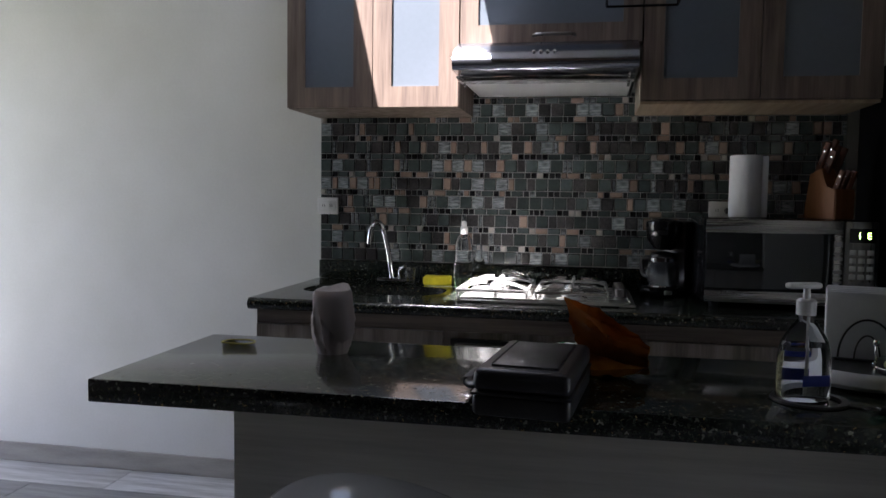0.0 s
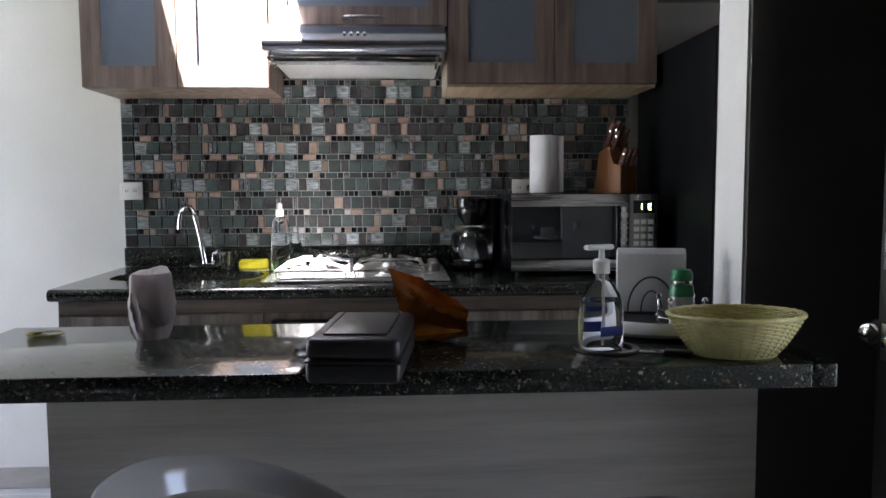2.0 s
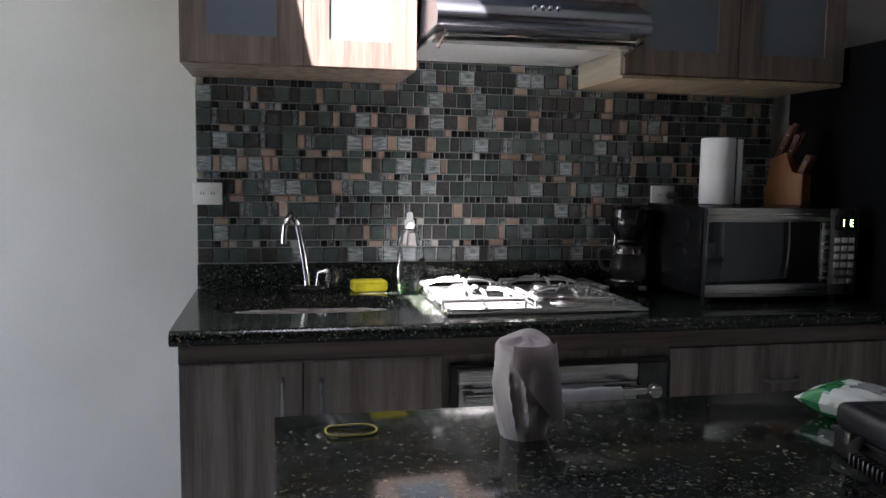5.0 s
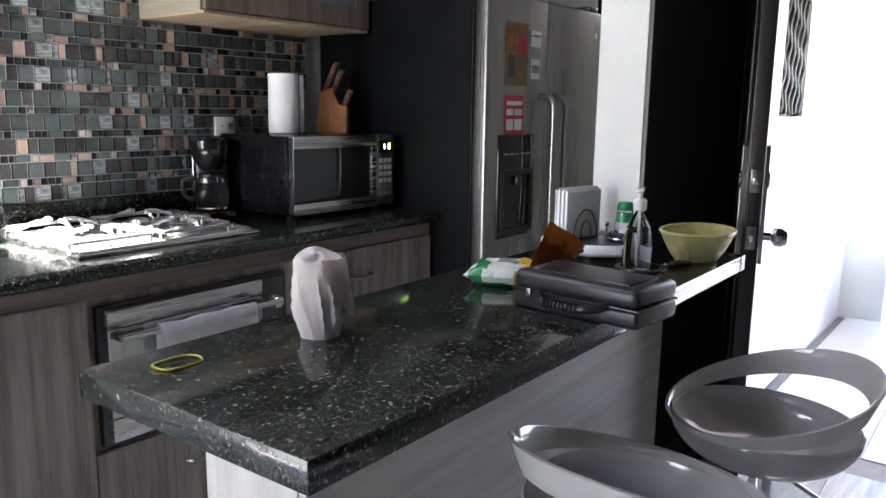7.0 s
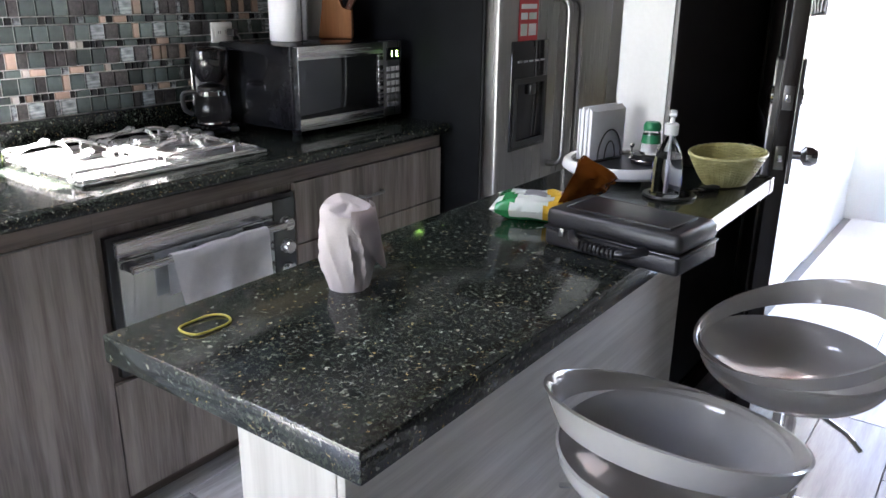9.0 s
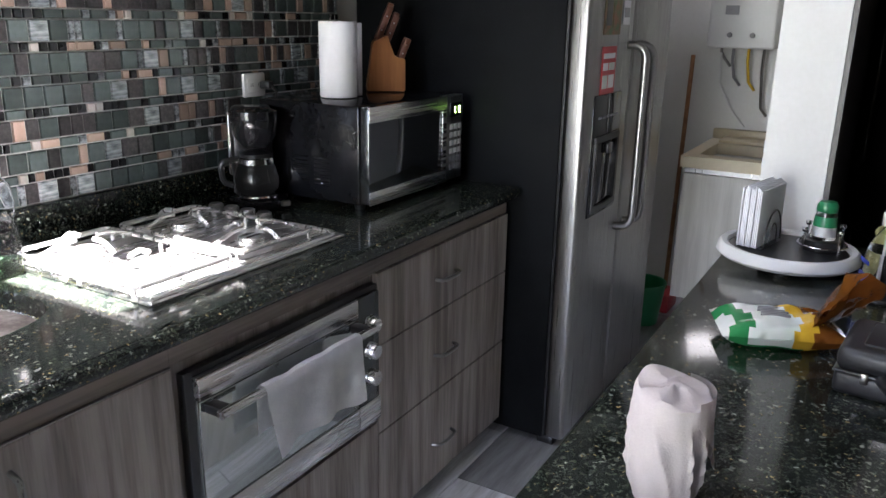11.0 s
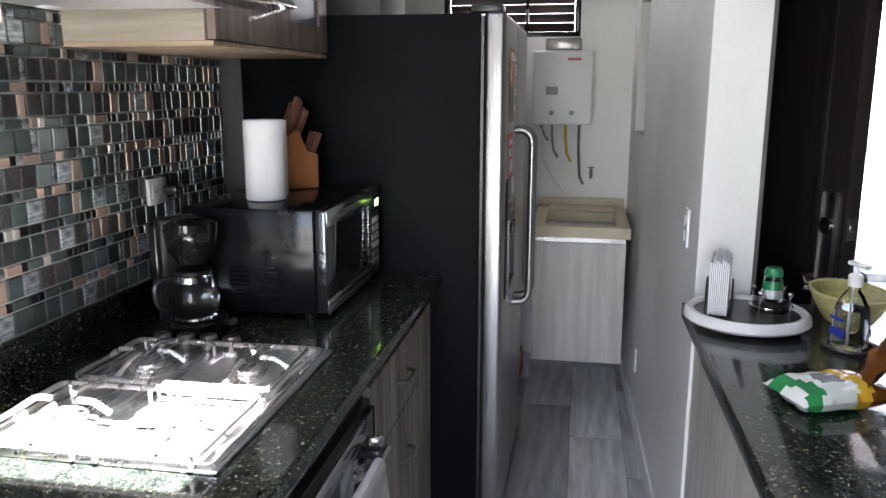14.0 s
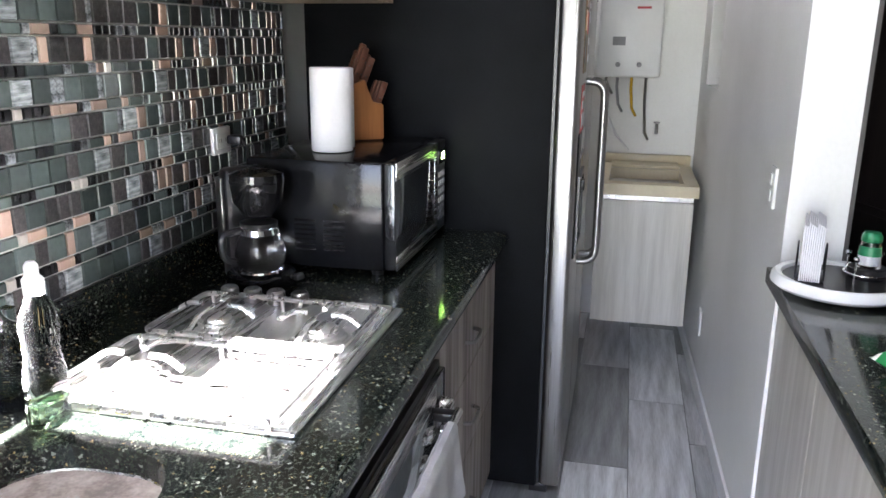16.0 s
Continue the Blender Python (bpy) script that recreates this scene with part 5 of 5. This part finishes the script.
for lo, hi in (((0.06, 0.04, 0.60), (0.07, 0.39, 0.80)), ((0.45, 0.04, 0.60), (0.46, 0.39, 0.80)), ((0.06, 0.04, 0.60), (0.46, 0.05, 0.80)), ((0.06, 0.38, 0.60), (0.46, 0.39, 0.80))):
    part("basin_side", box(lo, hi), M_CREAM, tub, "", False)
part("washboard", box((0.47, 0.05, 0.851), (0.63, 0.38, 0.866), 0.005), M_CREAM, tub)
part("splash_ledge", box((0.62, -0.012, 0.8515), (0.655, 0.44, 0.90), 0.004), M_CREAM, tub)
heater = thing("gas_water_heater", (3.72, 3.21, 1.295), "white wall-hung gas water heater with two knobs", "water heater")
part("housing", box((0.0, 0.0, 0.0), (0.225, 0.30, 0.365), 0.012, None, 3), M_WHITEPL, heater)
part("flue", box((0.05, 0.06, 0.366), (0.20, 0.24, 0.43), 0.01), M_STEEL, heater)
part("logo_bar", box((-0.002, 0.06, 0.318), (-0.0002, 0.125, 0.328)), M_RED, heater, "red brand mark", False)
part("sticker", box((-0.002, 0.17, 0.15), (-0.0002, 0.23, 0.19)), M_GREYPRINT, heater, "", False)
for y in (0.10, 0.20):
    part("dial", lathe([(0, 0), (0.012, 0), (0.010, 0.018), (0, 0.018)], 16, Matrix.Translation((0, y, 0.06)) @ Matrix.Rotation(radians(-90), 4, "Y")), M_GREYPRINT, heater)
for y, m, z in ((0.06, M_STEEL, -0.28), (0.13, M_BAGY, -0.16), (0.20, M_GREYPRINT, -0.14), (0.255, M_STEEL, -0.05)):
    part("pipe", tube([(0.14, y, 0.0), (0.14, y, z * 0.4), (0.17, y - 0.01, z), (0.225, y - 0.03, z - 0.04)], 0.007, 8), m, heater)
part("hose", tube([(0.14, 0.255, -0.02), (0.16, 0.25, -0.17), (0.2, 0.19, -0.30), (0.2, 0.12, -0.38)], 0.006, 8), M_WHITEPL, heater, "white hose")
valve = thing("wall_tap", (3.945, 3.20, 1.05), "small brass wall tap above the laundry tub", "tap")
part("tap_body", tube(bend([(0, 0, 0), (-0.05, 0, 0), (-0.06, 0, -0.04)], 0.015, 4), 0.009, 10), M_STEEL, valve)
part("tap_wheel", lathe([(0, 0), (0.016, 0), (0.016, 0.006), (0, 0.008)], 14, Matrix.Translation((-0.03, 0, 0.012))), M_STEEL, valve)
broom = thing("broom", (3.62, 3.55, 0.0), "reddish wooden broom leaning beside the laundry tub", "broom")
part("stick", tube([(0.05, 0.02, 0.10), (0.30, 0.06, 1.25)], 0.011, 10), M_HONEY, broom)
part("brush", box((-0.06, -0.03, 0.0), (0.12, 0.05, 0.10), 0.015), M_RED, broom, "red bristle head")
bucket = thing("green_bucket", (3.42, 3.62, 0.0), "small green plastic bucket on the floor", "bucket")
part("pail", lathe([(0, 0), (0.085, 0), (0.11, 0.20), (0.115, 0.20), (0.113, 0.206), (0.106, 0.204), (0.082, 0.006), (0, 0.006)], 32), M_GREEN, bucket)

dry = thing("folding_clothes_dryer", (3.55, 2.998, 2.06), "white scissor-arm wall clothes dryer", "clothes dryer")
part("wall_plate", box((-0.03, 0.0, -0.14), (0.03, 0.012, 0.14), 0.004), M_WHITEPL, dry)
for side in (-0.12, 0.12):
    for k in range(5):
        y0, y1 = 0.02 + k * 0.13, 0.15 + k * 0.13
        dz = -0.012 * k
        for s in (-1, 1):
            part("scissor_arm", tube([(side, y0, dz - s * 0.065), (side, y1, dz - 0.012 + s * 0.065)], 0.0065, 8), M_WHITEPL, dry)
for k in range(6):
    part("line_bar", tube([(-0.13, 0.02 + k * 0.13, 0.065 - 0.012 * k), (0.13, 0.02 + k * 0.13, 0.065 - 0.012 * k)], 0.005, 8), M_WHITEPL, dry)


def hanger(at, material, label, rz):
    h = thing("clothes_hanger", at, label, "clothes hanger", "", rz)
    part("shoulder_bar", tube(bend([(0, -0.20, 0), (0, 0.0, 0.085), (0, 0.20, 0), (0, -0.20, 0)], 0.02, 3), 0.006, 8), material, h)
    part("hook", tube([(0, 0, 0.085), (0, 0, 0.11)] + [(0, 0.016 - 0.018 * math.cos(a), 0.125 + 0.018 * math.sin(a)) for a in (0.2, 0.9, 1.6, 2.3, 3.0)], 0.003, 6), material, h)


hanger((3.42, 3.16, 1.915), M_BLACK, "black plastic clothes hanger on the dryer", 8)
hanger((3.47, 3.14, 1.905), M_RED, "red plastic clothes hanger on the dryer", -6)
lampb = thing("bulkhead_lamp", (2.9, 3.42, 2.19), "white oval bulkhead lamp below the rafters", "ceiling lamp")
part("diffuser", lathe([(0, -0.05), (0.05, -0.045), (0.085, -0.02), (0.09, 0.0), (0, 0.0)], 32, sy=1.25), M_WHITEPL, lampb)
part("mount", lathe([(0, 0.0), (0.06, 0.0), (0.05, 0.09), (0, 0.10)], 20), M_GREYPRINT, lampb)
cond = thing("wiring_conduit", (3.1, 3.1, 2.28), "white electrical conduit under the roof boards", "conduit")
part("pipe", tube([(-0.16, 0.30, -0.03), (0.0, 0.16, 0.0), (0.3, 0.05, 0.02), (0.82, -0.12, 0.06)], 0.011, 8), M_WHITEPL, cond)
part("pipe", tube([(-0.4, 0.40, 0.02), (0.2, 0.20, 0.07), (0.82, 0.02, 0.10)], 0.011, 8), M_WHITEPL, cond)

# ---- mosaic backsplash ----
splash = structure("backsplash", box((0.03, 4.391, 0.9755), (2.06, 4.3985, 1.655)), mat("pale_tile_grout", (0.46, 0.46, 0.44), 0.8), "mixed glass and stone mosaic backsplash", "backsplash")
T_GLASS = mat("tile_green_glass", (0.085, 0.107, 0.103), 0.10, 0, (0.06, 0.078, 0.075), 30, vary=0.45, coat=0.5)
T_STONE = mat("tile_dark_stone", (0.022, 0.021, 0.022), 0.30, 0, (0.06, 0.055, 0.055), 120, (1, 1, 1), 0.8, 300, 0.4)
T_COPPER = mat("tile_copper_beige", (0.42, 0.31, 0.25), 0.18, 0.1, (0.33, 0.24, 0.19), 40, vary=0.35, coat=0.3)
T_LEAFY = mat("tile_silver_streaked", (0.09, 0.11, 0.115), 0.15, 0.2, (0.55, 0.60, 0.62), 26, (1, 1, 5), 0.4, 60, 0.3)
T_TWIST = mat("tile_twisted_glass", (0.035, 0.04, 0.042), 0.10, 0.2, (0.35, 0.38, 0.40), 90, (1, 1, 1), 1.0, 240, 0.4)
T_BLACK = mat("tile_black_glass", (0.012, 0.013, 0.014), 0.08, 0, (0.02, 0.02, 0.022), 30, vary=0.3)
T_SILVER = mat("tile_bright_metal", (0.62, 0.58, 0.54), 0.28, 0.6, (0.5, 0.47, 0.44), 40, vary=0.3)
KINDS = [T_GLASS, T_STONE, T_COPPER, T_LEAFY, T_TWIST, T_BLACK, T_SILVER]
rnd = random.Random(7)


def tile_points(w, h, d=0.006, e=0.0022):
    return [(0, 0, 0), (w, 0, 0), (w, 0, h), (0, 0, h), (e, -d, e), (w - e, -d, e), (w - e, -d, h - e), (e, -d, h - e)]


TILE_FACES = [(4, 5, 6, 7), (0, 1, 5, 4), (1, 2, 6, 5), (2, 3, 7, 6), (3, 0, 4, 7)]
shared = {}
rest_v, rest_f, rest_m = [], [], []
z, row = 0.978, 0
while z < 1.648:
    tall = row % 2 == 0
    h = 0.0475 if tall else 0.0215
    x = 0.0315
    while x < 2.045:
        q = rnd.random()
        if tall:
            w, k = (0.047, 0) if q < 0.30 else (0.047, 1) if q < 0.45 else (0.023, 2) if q < 0.54 else (0.047, 3) if q < 0.66 else (0.0155, 4) if q < 0.80 else (0.031, 1) if q < 0.93 else (0.031, 2)
        else:
            w, k = (0.0215, 5) if q < 0.30 else (0.047, 0) if q < 0.56 else (0.047, 2) if q < 0.66 else (0.0215, 4) if q < 0.82 else (0.0215, 2) if q < 0.88 else (0.0155, 5) if q < 0.94 else (0.0215, 6)
        w = min(w, 2.058 - x)
        hh = min(h, 1.652 - z)
        if w > 0.006 and hh > 0.006:
            tip = (rnd.uniform(-0.7, 0.7), rnd.uniform(-0.5, 0.5))
            if 0.80 < x < 1.42 and z < 1.62:
                key = (round(w, 4), round(hh, 4), k)
                if key not in shared:
                    me = bpy.data.meshes.new("tile")
                    me.from_pydata(tile_points(w, hh), [], TILE_FACES)
                    me.materials.append(KINDS[k])
                    shared[key] = me
                t = new("tile", shared[key])
                t.parent = splash
                t.matrix_world = pose(x, 4.3912, z, tip[0], 0, tip[1])
            else:
                m = pose(x, 4.3912, z, tip[0], 0, tip[1])
                o = len(rest_v)
                rest_v += [tuple(m @ Vector(p)) for p in tile_points(w, hh)]
                rest_f += [tuple(o + i for i in f) for f in TILE_FACES]
                rest_m += [k] * 5
        x += w + 0.0022
    z += h + 0.0022
    row += 1
me = bpy.data.meshes.new("mosaic_tiles")
me.from_pydata(rest_v, [], rest_f)
for k in KINDS:
    me.materials.append(k)
me.polygons.foreach_set("material_index", rest_m)
rest = tagged(new("mosaic_tiles", me), "further mosaic tiles of glass and stone", "", "", "stuff")
rest.parent = splash

# ---- floor planks and terrace tiles ----
floor_ob = bpy.data.objects["floor"]
L, WD, G = 0.90, 0.225, 0.003
plank_me = {}
yy, r = 4.385, 0
while yy > -0.2:
    xx = -2.59 - L * ((r * 0.37 + 0.06) % 1.0)
    while xx < 3.94:
        a, b = max(xx, -2.59), min(xx + L - G, 3.94)
        inside = yy > 2.95 or b < 2.74
        if yy <= 2.95 and a < 2.74 < b:
            b, inside = 2.74, True
        if inside and b - a > 0.03:
            key = round(b - a, 3)
            if key not in plank_me:
                bm = box((0, -WD + G, -0.008), (b - a, 0, 0.0), 0.001, None, 1)
                me = bpy.data.meshes.new("plank")
                bm.to_mesh(me)
                bm.free()
                me.materials.append(M_PLANK)
                plank_me[key] = me
            p = new("plank", plank_me[key])
            p.parent = floor_ob
            p.location = (a, yy, 0)
        xx += L
    yy -= WD
    r += 1
terr = bpy.data.objects["terrace_floor"]
bm = box((0, 0, -0.010), (0.447, 0.447, 0.0), 0.001, None, 1)
tile_me = bpy.data.meshes.new("terrace_tile")
bm.to_mesh(tile_me)
bm.free()
tile_me.materials.append(M_OUTFLOOR)
for i in range(7):
    for j in range(9):
        t = new("terrace_tile", tile_me)
        t.parent = terr
        t.location = (2.92 + i * 0.45, -1.3 + j * 0.45, -0.002)
